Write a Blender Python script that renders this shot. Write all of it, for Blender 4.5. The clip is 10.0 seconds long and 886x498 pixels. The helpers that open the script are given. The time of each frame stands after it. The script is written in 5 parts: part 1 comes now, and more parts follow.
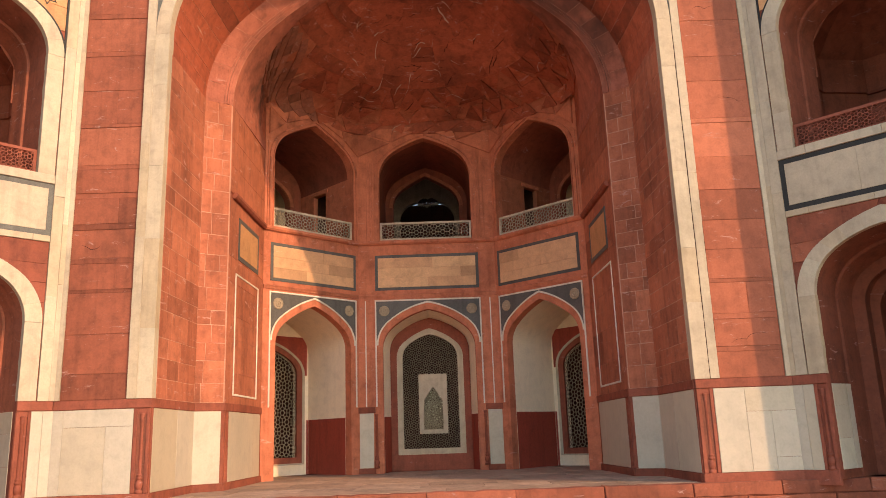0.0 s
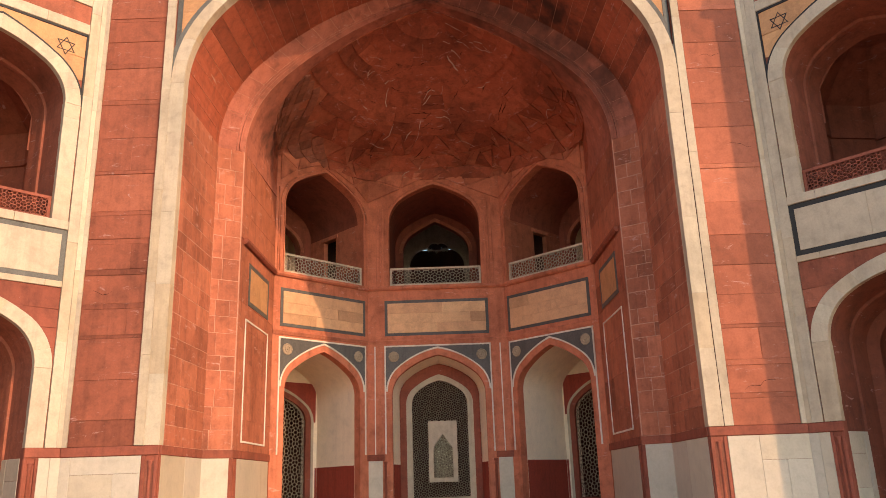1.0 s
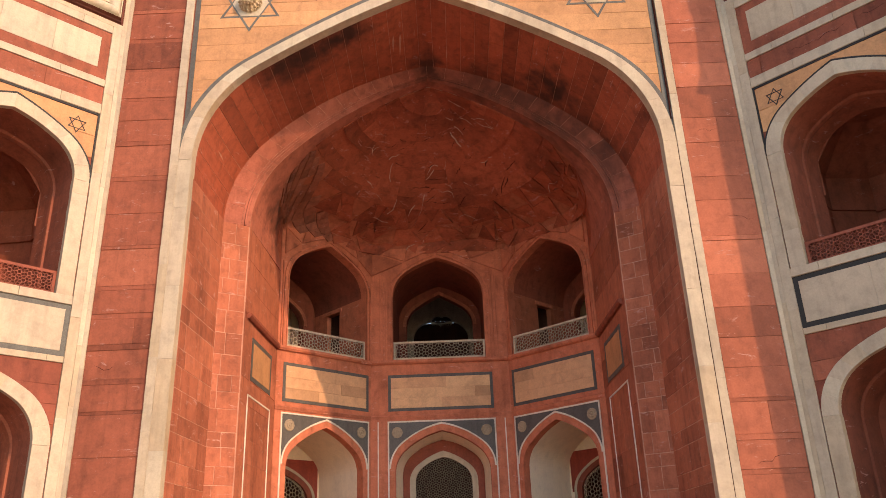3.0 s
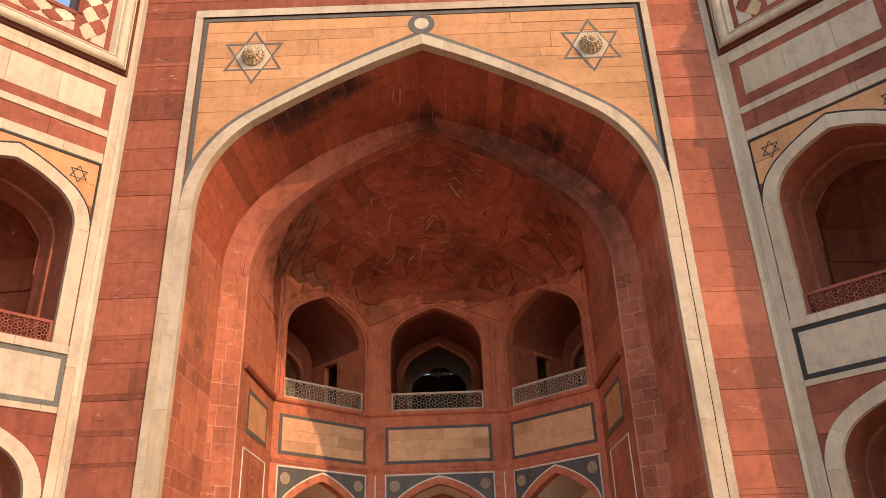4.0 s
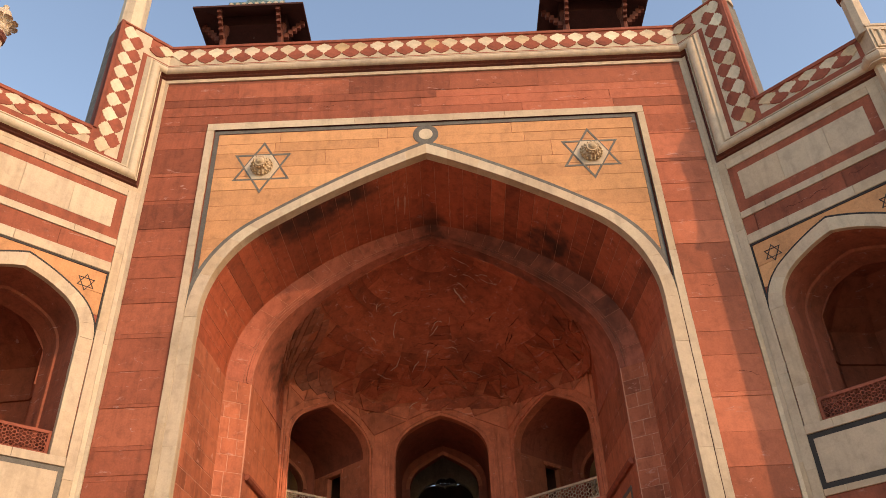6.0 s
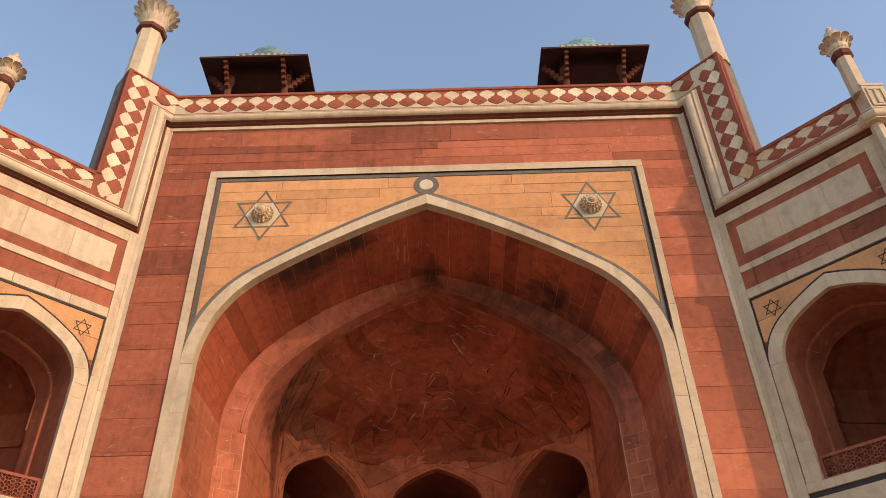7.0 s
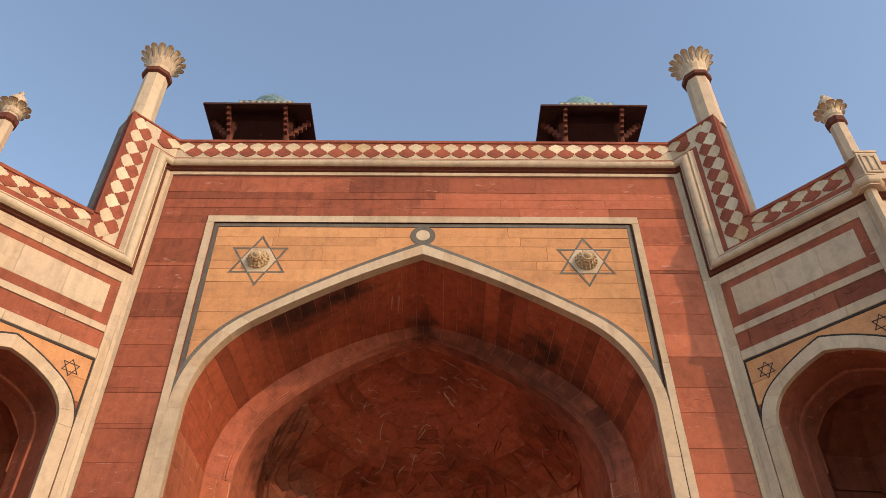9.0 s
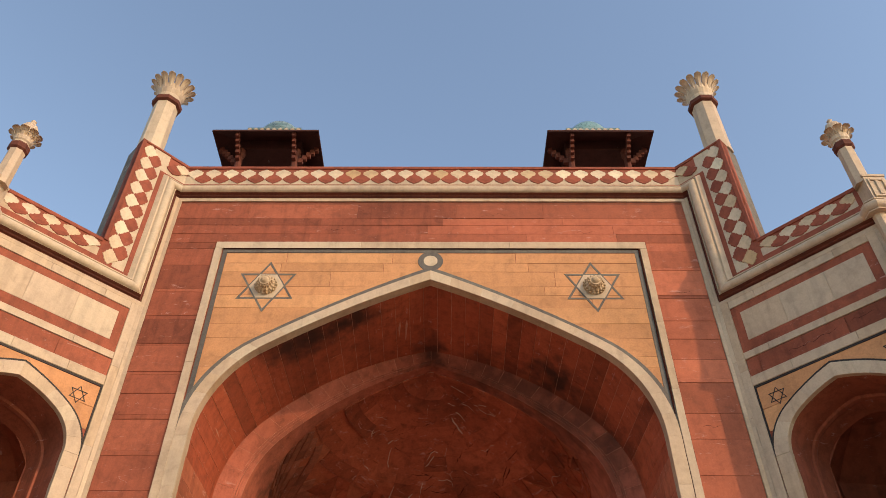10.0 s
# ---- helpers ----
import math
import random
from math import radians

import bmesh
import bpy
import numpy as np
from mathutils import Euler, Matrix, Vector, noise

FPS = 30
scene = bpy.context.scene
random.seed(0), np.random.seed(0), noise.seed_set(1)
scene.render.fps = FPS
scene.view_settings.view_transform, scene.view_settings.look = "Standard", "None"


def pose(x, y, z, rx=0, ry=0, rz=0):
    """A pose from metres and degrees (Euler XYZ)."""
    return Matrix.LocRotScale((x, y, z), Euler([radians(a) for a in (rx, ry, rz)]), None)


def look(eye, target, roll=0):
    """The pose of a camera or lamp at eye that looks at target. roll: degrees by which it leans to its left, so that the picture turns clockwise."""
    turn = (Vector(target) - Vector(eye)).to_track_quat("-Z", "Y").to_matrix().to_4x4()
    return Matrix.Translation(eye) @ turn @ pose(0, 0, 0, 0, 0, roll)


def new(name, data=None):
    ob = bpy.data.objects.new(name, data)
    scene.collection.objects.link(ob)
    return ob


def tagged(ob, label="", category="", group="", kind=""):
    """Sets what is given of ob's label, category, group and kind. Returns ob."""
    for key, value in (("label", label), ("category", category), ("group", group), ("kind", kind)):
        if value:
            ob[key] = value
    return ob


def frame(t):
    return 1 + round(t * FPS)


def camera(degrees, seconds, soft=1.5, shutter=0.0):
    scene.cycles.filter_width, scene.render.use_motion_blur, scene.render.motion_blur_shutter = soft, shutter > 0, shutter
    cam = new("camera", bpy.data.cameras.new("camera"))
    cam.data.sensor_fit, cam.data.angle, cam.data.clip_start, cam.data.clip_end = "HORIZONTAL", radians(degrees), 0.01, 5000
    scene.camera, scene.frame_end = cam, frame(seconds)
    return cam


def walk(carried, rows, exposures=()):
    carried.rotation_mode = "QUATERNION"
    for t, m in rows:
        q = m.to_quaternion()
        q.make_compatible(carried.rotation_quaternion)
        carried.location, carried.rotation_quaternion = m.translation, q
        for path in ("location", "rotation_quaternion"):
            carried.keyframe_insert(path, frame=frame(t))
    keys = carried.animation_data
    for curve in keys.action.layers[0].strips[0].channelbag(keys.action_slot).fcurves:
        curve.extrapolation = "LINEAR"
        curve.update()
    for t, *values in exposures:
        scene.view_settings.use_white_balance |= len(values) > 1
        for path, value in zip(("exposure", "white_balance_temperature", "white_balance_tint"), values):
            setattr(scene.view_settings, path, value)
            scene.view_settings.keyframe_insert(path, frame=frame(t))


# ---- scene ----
cam = camera(58.79, 10.0, soft=0.85)
EYE = (0.321, -0.031, 1.578)   # the camera turns where it stands
# seconds, yaw, pitch, roll
ROWS = [
    (0.0, -0.416, 13.319, -2.012),
    (0.5, 0.064, 15.117, -1.924),
    (1.0, 0.204, 16.637, -1.891),
    (1.5, 0.195, 18.056, -2.118),
    (2.0, 0.172, 19.445, -2.262),
    (3.5, 0.318, 23.596, -2.042),
    (4.0, 0.042, 25.629, -2.039),
    (4.5, 0.106, 27.594, -2.295),
    (5.0, 0.189, 29.551, -2.518),
    (5.5, 0.192, 31.383, -2.511),
    (7.0, -0.121, 36.954, -1.714),
    (7.5, -0.025, 38.267, -0.908),
    (8.0, -0.322, 39.032, -0.405),
    (8.5, -0.679, 39.695, -0.223),
    (9.0, -0.635, 40.681, -0.153),
    (9.5, -0.302, 41.745, 0.104),
    (10.0, 0.102, 42.537, 0.140),
]
walk(cam, [(t, pose(*EYE, 90 + pitch, 0, yaw) @ pose(0, 0, 0, 0, 0, roll)) for t, yaw, pitch, roll in ROWS],
     exposures=[(0.0, 1.54, 7350, 13), (2.0, 1.50, 7150, 16), (3.5, 1.39, 7200, 17), (5.5, 1.20, 7850, 16), (7.5, 1.06, 7550, 15), (10.0, 1.0, 7450, 14)])

# ---- world and sun ----
SUN_TURN, SUN_UP = 47.5, 28.0   # degrees to the right of the way back from the front, and above the horizon
to_sun = Vector((math.sin(radians(SUN_TURN)) * math.cos(radians(SUN_UP)), -math.cos(radians(SUN_TURN)) * math.cos(radians(SUN_UP)), math.sin(radians(SUN_UP))))
world = bpy.data.worlds.new("sky")
scene.world = world
world.use_nodes = True
wn = world.node_tree
sky = wn.nodes.new("ShaderNodeTexSky")
sky.sky_type, sky.sun_disc = "NISHITA", False
sky.sun_elevation, sky.sun_rotation = radians(SUN_UP), math.atan2(to_sun.x, to_sun.y)
sky.dust_density, sky.air_density, sky.ozone_density = 0.8, 1.3, 2.2
wn.links.new(sky.outputs[0], wn.nodes["Background"].inputs[0])
wn.nodes["Background"].inputs[1].default_value = 0.131
sun = new("sun", bpy.data.lights.new("sun", "SUN"))
sun.data.energy, sun.data.angle, sun.data.color = 1.30, radians(0.6), (1.0, 0.66, 0.40)
sun.matrix_world = look(to_sun * 80, (0, 0, 0))


# ---- materials ----
def stone(name, base, spread=0.25, stain=0.35, pale=0.0, rough=0.82, bump=0.25, scale=1.0, island=False, hue=0.0, gloss=0.25, warm=(1, 1, 1), streak=0.35, grain=0.82):
    """Weathered stone: each piece a little different, large stains, fine grain, relief; pale: share of chipped, pale scratches."""
    m = bpy.data.materials.new(name)
    m.use_nodes = True
    nt = m.node_tree
    n, l = nt.nodes, nt.links
    b = n["Principled BSDF"]
    tc = n.new("ShaderNodeTexCoord")
    if island:
        rnd = n.new("ShaderNodeNewGeometry").outputs["Random Per Island"]
    else:
        rnd = n.new("ShaderNodeObjectInfo").outputs["Random"]
    shift = n.new("ShaderNodeVectorMath")
    shift.operation = "ADD"
    l.new(tc.outputs["Object"], shift.inputs[0])
    mul = n.new("ShaderNodeMath")
    mul.operation, mul.inputs[1].default_value = "MULTIPLY", 37.0
    l.new(rnd, mul.inputs[0])
    comb = n.new("ShaderNodeCombineXYZ")
    l.new(mul.outputs[0], comb.inputs[0])
    l.new(mul.outputs[0], comb.inputs[2])
    l.new(comb.outputs[0], shift.inputs[1])

    def tex(size, detail, src, rough_=0.6, dist=0.0):
        t = n.new("ShaderNodeTexNoise")
        t.inputs["Scale"].default_value, t.inputs["Detail"].default_value, t.inputs["Roughness"].default_value = size, detail, rough_
        t.inputs["Distortion"].default_value = dist
        l.new(src, t.inputs["Vector"])
        return t.outputs["Fac"]

    def ramp(src, stops):
        r = n.new("ShaderNodeValToRGB")
        e = r.color_ramp.elements
        e[0].position, e[0].color = stops[0][0], (*stops[0][1], 1)
        e[1].position, e[1].color = stops[-1][0], (*stops[-1][1], 1)
        for p, c in stops[1:-1]:
            e.new(p).color = (*c, 1)
        l.new(src, r.inputs[0])
        return r.outputs[0]

    def mix(kind, fac, a, c):
        x = n.new("ShaderNodeMix")
        x.data_type, x.blend_type = "RGBA", kind
        if isinstance(fac, float):
            x.inputs["Factor"].default_value = fac
        else:
            l.new(fac, x.inputs["Factor"])
        for sock, v in ((6, a), (7, c)):
            if isinstance(v, tuple):
                x.inputs[sock].default_value = (*v, 1)
            else:
                l.new(v, x.inputs[sock])
        return x.outputs[2]

    lo = tuple(c * (1 - spread * f) for c, f in zip(base, warm))
    hi = tuple(min(1, c * (1 + spread * f)) for c, f in zip(base, (0.7, 0.9 + hue, 0.9 + hue)))
    col = ramp(rnd, [(0.0, lo), (0.35, base), (0.75, base), (1.0, hi)])
    big = tex(0.55 * scale, 5, tc.outputs["Object"])
    g = lambda v: (v, v, v)
    col = mix("MULTIPLY", stain, col, ramp(big, [(0.32, g(0.42)), (0.5, g(0.9)), (0.7, g(1.0))]))
    mid = tex(4.0 * scale, 6, shift.outputs[0], 0.65, 0.4)
    col = mix("MULTIPLY", min(1.0, stain * 1.1), col, ramp(mid, [(0.3, g(0.5)), (0.5, g(0.95)), (0.72, g(1.18))]))
    fine = tex(26 * scale, 4, shift.outputs[0], 0.75)
    col = mix("MULTIPLY", grain, col, ramp(fine, [(0.28, g(0.66)), (0.5, g(0.97)), (0.72, g(1.2))]))
    run = n.new("ShaderNodeMapping")
    run.inputs["Scale"].default_value = (5.0, 5.0, 0.45)
    l.new(tc.outputs["Object"], run.inputs[0])
    runs = tex(1.0, 5, run.outputs[0], 0.62)
    col = mix("MULTIPLY", streak, col, ramp(runs, [(0.36, g(0.5)), (0.5, g(0.98)), (0.68, g(1.1))]))
    if pale:
        sc = n.new("ShaderNodeMapping")
        sc.inputs["Scale"].default_value = (2.2, 2.2, 9.0)
        sc.inputs["Rotation"].default_value = (0.12, 0.16, 0.2)
        l.new(shift.outputs[0], sc.inputs[0])
        chips = tex(1.0, 7, sc.outputs[0], 0.75, 0.8)
        mask = ramp(chips, [(0.69 - pale, g(0.0)), (0.72 - pale * 0.6, g(0.75))])
        col = mix("MIX", mask, col, tuple(min(1, c * 0.75 + 0.17) for c in base))
    l.new(col, b.inputs["Base Color"])
    rr = n.new("ShaderNodeMapRange")
    rr.inputs["To Min"].default_value, rr.inputs["To Max"].default_value = rough - 0.12, min(1, rough + 0.1)
    l.new(mid, rr.inputs[0])
    l.new(rr.outputs[0], b.inputs["Roughness"])
    b.inputs["Specular IOR Level"].default_value = gloss
    bp = n.new("ShaderNodeBump")
    bp.inputs["Strength"].default_value, bp.inputs["Distance"].default_value = bump, 0.02
    add = n.new("ShaderNodeMath")
    add.operation = "ADD"
    l.new(mid, add.inputs[0])
    fm = n.new("ShaderNodeMath")
    fm.operation, fm.inputs[1].default_value = "MULTIPLY", 0.35
    l.new(fine, fm.inputs[0])
    l.new(fm.outputs[0], add.inputs[1])
    l.new(add.outputs[0], bp.inputs["Height"])
    l.new(bp.outputs[0], b.inputs["Normal"])
    return m


def sooty(m, spots):
    """Dark smoke stains on a stone: spots of (place, radii) and, where it is thin, their strength."""
    nt = m.node_tree
    n, l = nt.nodes, nt.links
    b = n["Principled BSDF"]
    src = b.inputs["Base Color"].links[0].from_socket
    tc = n.new("ShaderNodeTexCoord")
    ns = n.new("ShaderNodeTexNoise")
    ns.inputs["Scale"].default_value, ns.inputs["Detail"].default_value = 3.2, 6
    l.new(tc.outputs["Object"], ns.inputs["Vector"])
    for place, radii, *thin in spots:
        most = thin[0] if thin else 0.85
        mp = n.new("ShaderNodeMapping")
        mp.vector_type = "TEXTURE"
        mp.inputs["Location"].default_value, mp.inputs["Scale"].default_value = place, radii
        l.new(tc.outputs["Object"], mp.inputs[0])
        ln = n.new("ShaderNodeVectorMath")
        ln.operation = "LENGTH"
        l.new(mp.outputs[0], ln.inputs[0])
        ad = n.new("ShaderNodeMath")
        ad.operation = "MULTIPLY_ADD"
        l.new(ns.outputs["Fac"], ad.inputs[0])
        ad.inputs[1].default_value = 1.5
        l.new(ln.outputs["Value"], ad.inputs[2])
        r = n.new("ShaderNodeValToRGB")
        r.color_ramp.elements[0].position, r.color_ramp.elements[0].color = 0.5, (most, most, most, 1)
        r.color_ramp.elements[1].position, r.color_ramp.elements[1].color = 0.93, (0, 0, 0, 1)
        hf = n.new("ShaderNodeMath")
        hf.operation, hf.inputs[1].default_value = "MULTIPLY", 0.5
        l.new(ad.outputs[0], hf.inputs[0])
        l.new(hf.outputs[0], r.inputs[0])
        x = n.new("ShaderNodeMix")
        x.data_type, x.blend_type = "RGBA", "MIX"
        l.new(r.outputs[0], x.inputs["Factor"])
        l.new(src, x.inputs[6])
        x.inputs[7].default_value = (0.035, 0.016, 0.012, 1)
        src = x.outputs[2]
    l.new(src, b.inputs["Base Color"])
    return m


SOOT = [((0, 16.1, 12.9), (0.45, 0.7, 0.45)), ((-3.2, 14.38, 11.95), (1.0, 0.6, 0.7)), ((-2.5, 14.36, 12.4), (1.25, 0.65, 0.75)), ((-1.8, 14.34, 12.8), (0.9, 0.55, 0.55)),
        ((2.6, 15.5, 11.95), (0.7, 0.6, 0.4)), ((3.15, 15.6, 11.74), (0.7, 0.55, 0.4)),
        ((-3.75, 18.3, 10.0), (0.7, 1.3, 0.75)), ((-3.3, 19.6, 9.9), (0.5, 0.6, 0.45))]
RING_SOOT = [((1.3, 16.4, 12.6), (1.3, 0.8, 0.7), 0.55), ((2.5, 16.4, 12.1), (1.4, 0.9, 0.8), 0.6), ((3.5, 16.4, 11.35), (1.3, 0.9, 1.1), 0.6), ((4.3, 16.4, 10.2), (0.8, 0.8, 1.3), 0.55)]
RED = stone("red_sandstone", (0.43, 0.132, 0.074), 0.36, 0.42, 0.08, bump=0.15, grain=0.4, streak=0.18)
RED_IN = sooty(stone("red_sandstone_worn", (0.44, 0.14, 0.077), 0.28, 0.55, 0.09, bump=0.25, grain=0.45), SOOT)
RED_BAY = sooty(stone("red_sandstone_bay", (0.57, 0.182, 0.1), 0.25, 0.55, 0.09, bump=0.25, grain=0.45), SOOT)
RED_DOME = sooty(stone("red_sandstone_rubble", (0.41, 0.107, 0.057), 0.30, 0.75, 0.10, bump=0.45, island=True, streak=0.1, grain=0.6), SOOT)
SCALE_STONE = stone("sooted_scale_stone", (0.32, 0.115, 0.072), 0.35, 0.6, 0.10, bump=0.4, island=True, grain=0.6)
RED_TRIM = stone("red_sandstone_trim", (0.295, 0.083, 0.05), 0.18, 0.5, 0.05, bump=0.15, grain=0.45)
RED_BROWN = stone("darker_brown_sandstone", (0.31, 0.092, 0.052), 0.32, 0.55, 0.08, bump=0.15, grain=0.45)
BOSS = stone("carved_brown_stone", (0.52, 0.40, 0.255), 0.1, 0.5, 0.0, bump=0.4, scale=2.0)
# red trim with the shade below cornices and eaves mixed into its colour
SOFFIT = stone("shade_darkened_red_stone", (0.15, 0.048, 0.032), 0.1, 0.4, 0.0)
MORTAR = stone("lime_joint", (0.54, 0.26, 0.175), 0.1, 0.5, 0.1)
SCAR = stone("pale_lime_scar", (0.60, 0.44, 0.34), 0.1, 0.5, 0.1)
DARK_JOINT = stone("dark_joint", (0.16, 0.045, 0.025), 0.1, 0.4, 0.05)
RED_JOINT = stone("weathered_red_joint", (0.235, 0.075, 0.045), 0.1, 0.4, 0.05)
CREAM = stone("cream_marble", (0.50, 0.40, 0.285), 0.13, 0.32, 0.0, rough=0.6, bump=0.1, hue=0.2, gloss=0.35, warm=(0.35, 0.7, 1.3), grain=0.3, streak=0.25)
WHITE = stone("white_dado_marble", (0.50, 0.43, 0.335), 0.16, 0.24, 0.0, rough=0.45, bump=0.08, hue=0.3, gloss=0.4, warm=(0.4, 0.7, 1.2), grain=0.2, streak=0.08)
LINE = stone("white_marble_line", (0.72, 0.64, 0.53), 0.08, 0.3, 0.0, rough=0.6, bump=0.06, grain=0.2)
BUFF = stone("buff_sandstone", (0.56, 0.285, 0.136), 0.13, 0.4, 0.03, bump=0.18, hue=0.2, grain=0.5, streak=0.15)
PINK_BUFF = stone("pinkish_buff_slab", (0.68, 0.385, 0.215), 0.24, 0.35, 0.03, bump=0.15, hue=0.2, grain=0.4, streak=0.1)
GREY_INLAY = stone("pale_grey_inlay", (0.135, 0.128, 0.112), 0.2, 0.3, 0.0, rough=0.6, bump=0.08)
SLATE = stone("grey_slate_inlay", (0.115, 0.108, 0.10), 0.2, 0.3, 0.0, rough=0.6, bump=0.08)
BLACK = stone("black_marble_inlay", (0.03, 0.027, 0.025), 0.2, 0.3, 0.0, rough=0.6, bump=0.06)
PLASTER = stone("lime_plaster", (0.88, 0.73, 0.54), 0.05, 0.18, 0.0, rough=0.9, bump=0.1, grain=0.25, streak=0.08)
# plaster dimmed in colour to carry the deep gallery's shade
DIM_PLASTER = stone("shade_dimmed_plaster", (0.30, 0.24, 0.18), 0.05, 0.5, 0.0, rough=0.9, bump=0.1)
PAINT = stone("dark_red_paint", (0.33, 0.058, 0.036), 0.05, 0.25, 0.0, rough=0.7, bump=0.05)
SCREEN = stone("tan_screen_stone", (0.38, 0.29, 0.20), 0.1, 0.4, 0.0, rough=0.7, bump=0.1)
LATTICE = stone("lattice_stone", (0.58, 0.47, 0.35), 0.1, 0.4, 0.0, rough=0.7, bump=0.1)
FLOOR = stone("floor_sandstone", (0.42, 0.28, 0.20), 0.25, 0.6, 0.03)
EARTH = stone("terrace_paving", (0.47, 0.33, 0.24), 0.2, 0.5, 0.03, scale=0.5)
# the deep rooms' shade is put into this near-black stone colour
DIM = stone("shade_dark_stone", (0.11, 0.045, 0.03), 0.1, 0.4, 0.0)
TILE = stone("turquoise_tile", (0.13, 0.25, 0.25), 0.4, 0.9, 0.2, rough=0.3, bump=0.1, scale=3.0, gloss=0.5)
VOID = stone("dirt_and_edge_shade", (0.05, 0.016, 0.012), 0.1, 0.2, 0.0, rough=0.95, gloss=0.05)
# sandstone coloured with the shade under eaves and inside dado slots
BROWN = stone("shade_darkened_sandstone", (0.062, 0.022, 0.017), 0.15, 0.4, 0.03)
RED_DARK = stone("dark_weathered_collar", (0.13, 0.042, 0.028), 0.15, 0.5, 0.04)
LOBE = stone("pale_lobed_marble", (0.61, 0.51, 0.365), 0.38, 0.4, 0.0, rough=0.55, bump=0.1, hue=0.1, gloss=0.35, warm=(0.5, 0.85, 1.35), grain=0.3, streak=0.25)
GREY_WALL = stone("grey_weathered_render", (0.16, 0.15, 0.13), 0.1, 0.8, 0.1, rough=0.9)


# ---- building helpers ----
class Face:
    """An upright plane: u runs along it, z up, d out of it towards its viewer."""
    def __init__(self, o, e):
        o, e = Vector((o[0], o[1])), Vector((e[0], e[1]))
        self.o, self.length = o, (e - o).length
        self.u = (e - o) / self.length
        self.n = Vector((self.u.y, -self.u.x))

    def flip(self):
        self.n = -self.n
        return self

    def at(self, u, z, d=0.0):
        p = self.o + self.u * u + self.n * d
        return Vector((p.x, p.y, z))

    def matrix(self, u, z, d=0.0, turn=0.0):
        m = Matrix(((self.u.x, 0, self.n.x, 0), (self.u.y, 0, self.n.y, 0), (0, 1, 0, 0), (0, 0, 0, 1)))
        return Matrix.Translation(self.at(u, z, d)) @ m @ Matrix.Rotation(turn, 4, "Z")


def part(name, bm, material, parent=None, label="", smooth=False, fix=True):
    if fix:
        bmesh.ops.recalc_face_normals(bm, faces=bm.faces)
    me = bpy.data.meshes.new(name)
    bm.to_mesh(me)
    bm.free()
    me.materials.append(material)
    if smooth:
        me.polygons.foreach_set("use_smooth", [True] * len(me.polygons))
    ob = new(name, me)
    if parent is not None:
        ob.parent = parent
    if label:
        ob["label"] = label
    return ob


def shared(name, me, parent, m=None):
    ob = new(name, me)
    ob.parent = parent
    if m is not None:
        ob.matrix_basis = m
    return ob


def thing(name, label, category, group="", kind="", at=None):
    ob = new(name)
    if at is not None:
        ob.location = at
    ob.empty_display_size = 0.2
    return tagged(ob, label, category, group, kind)


def under(ob, parent):
    """Parents without moving."""
    ob.parent = parent
    ob.matrix_parent_inverse = Matrix.Translation(-parent.location)
    return ob


def inset(poly, c):
    out, k = [], len(poly)
    area = sum(poly[i][0] * poly[(i + 1) % k][1] - poly[(i + 1) % k][0] * poly[i][1] for i in range(k))
    s = 1 if area > 0 else -1
    for i in range(k):
        a, b, d = Vector(poly[i - 1]), Vector(poly[i]), Vector(poly[(i + 1) % k])
        e1, e2 = (b - a).normalized(), (d - b).normalized()
        n1, n2 = Vector((-e1.y, e1.x)) * s, Vector((-e2.y, e2.x)) * s
        m = n1 + n2
        q = m.dot(n1)
        m = m / q if abs(q) > 0.35 else n1
        out.append((b.x + m.x * c, b.y + m.y * c))
    return out


def block(face, poly, d0, d1, c=0.006, bm=None):
    """A stone with the outline poly in (u, z), from depth d0 to d1, its front edges chamfered by c."""
    bm = bm or bmesh.new()
    rings = [[bm.verts.new(face.at(u, z, d)) for u, z in p] for p, d in ((poly, d0), (poly, d1 - c), (inset(poly, c), d1))]
    k = len(poly)
    for a, b in zip(rings, rings[1:]):
        for i in range(k):
            bm.faces.new((a[i], a[(i + 1) % k], b[(i + 1) % k], b[i]))
    bm.faces.new(rings[-1])
    return bm


def rect(u0, u1, z0, z1):
    return [(u0, z0), (u1, z0), (u1, z1), (u0, z1)]


def worn(u0, u1, z0, z1, j=0.004, step=0.22):
    """A rectangle whose edges wander a little, as old joints do."""
    us, zs = max(1, round(abs(u1 - u0) / step)), max(1, round(abs(z1 - z0) / step))
    at = lambda a, b, i, n: a + (b - a) * i / n
    pts = [(at(u0, u1, i, us), z0) for i in range(us)] + [(u1, at(z0, z1, i, zs)) for i in range(zs)]
    pts += [(at(u1, u0, i, us), z1) for i in range(us)] + [(u0, at(z1, z0, i, zs)) for i in range(zs)]
    return [(u + rng.uniform(-j, j), z + rng.uniform(-j, j)) for u, z in pts]


def plate(face, outer, holes, d0, d1, bm=None, back=False):
    """A slab with openings."""
    bm = bm or bmesh.new()
    for d in ((d1, d0) if back else (d1,)):
        edges = []
        for loop in (outer, *holes):
            vs = [bm.verts.new(face.at(u, z, d)) for u, z in loop]
            edges += [bm.edges.new((vs[i - 1], vs[i])) for i in range(len(vs))]
        bmesh.ops.triangle_fill(bm, use_beauty=True, edges=edges)
    for loop in (outer, *holes):
        a = [bm.verts.new(face.at(u, z, d1)) for u, z in loop]
        b = [bm.verts.new(face.at(u, z, d0)) for u, z in loop]
        for i in range(len(loop)):
            bm.faces.new((a[i - 1], a[i], b[i], b[i - 1]))
    bmesh.ops.remove_doubles(bm, verts=bm.verts, dist=0.0004)
    return bm


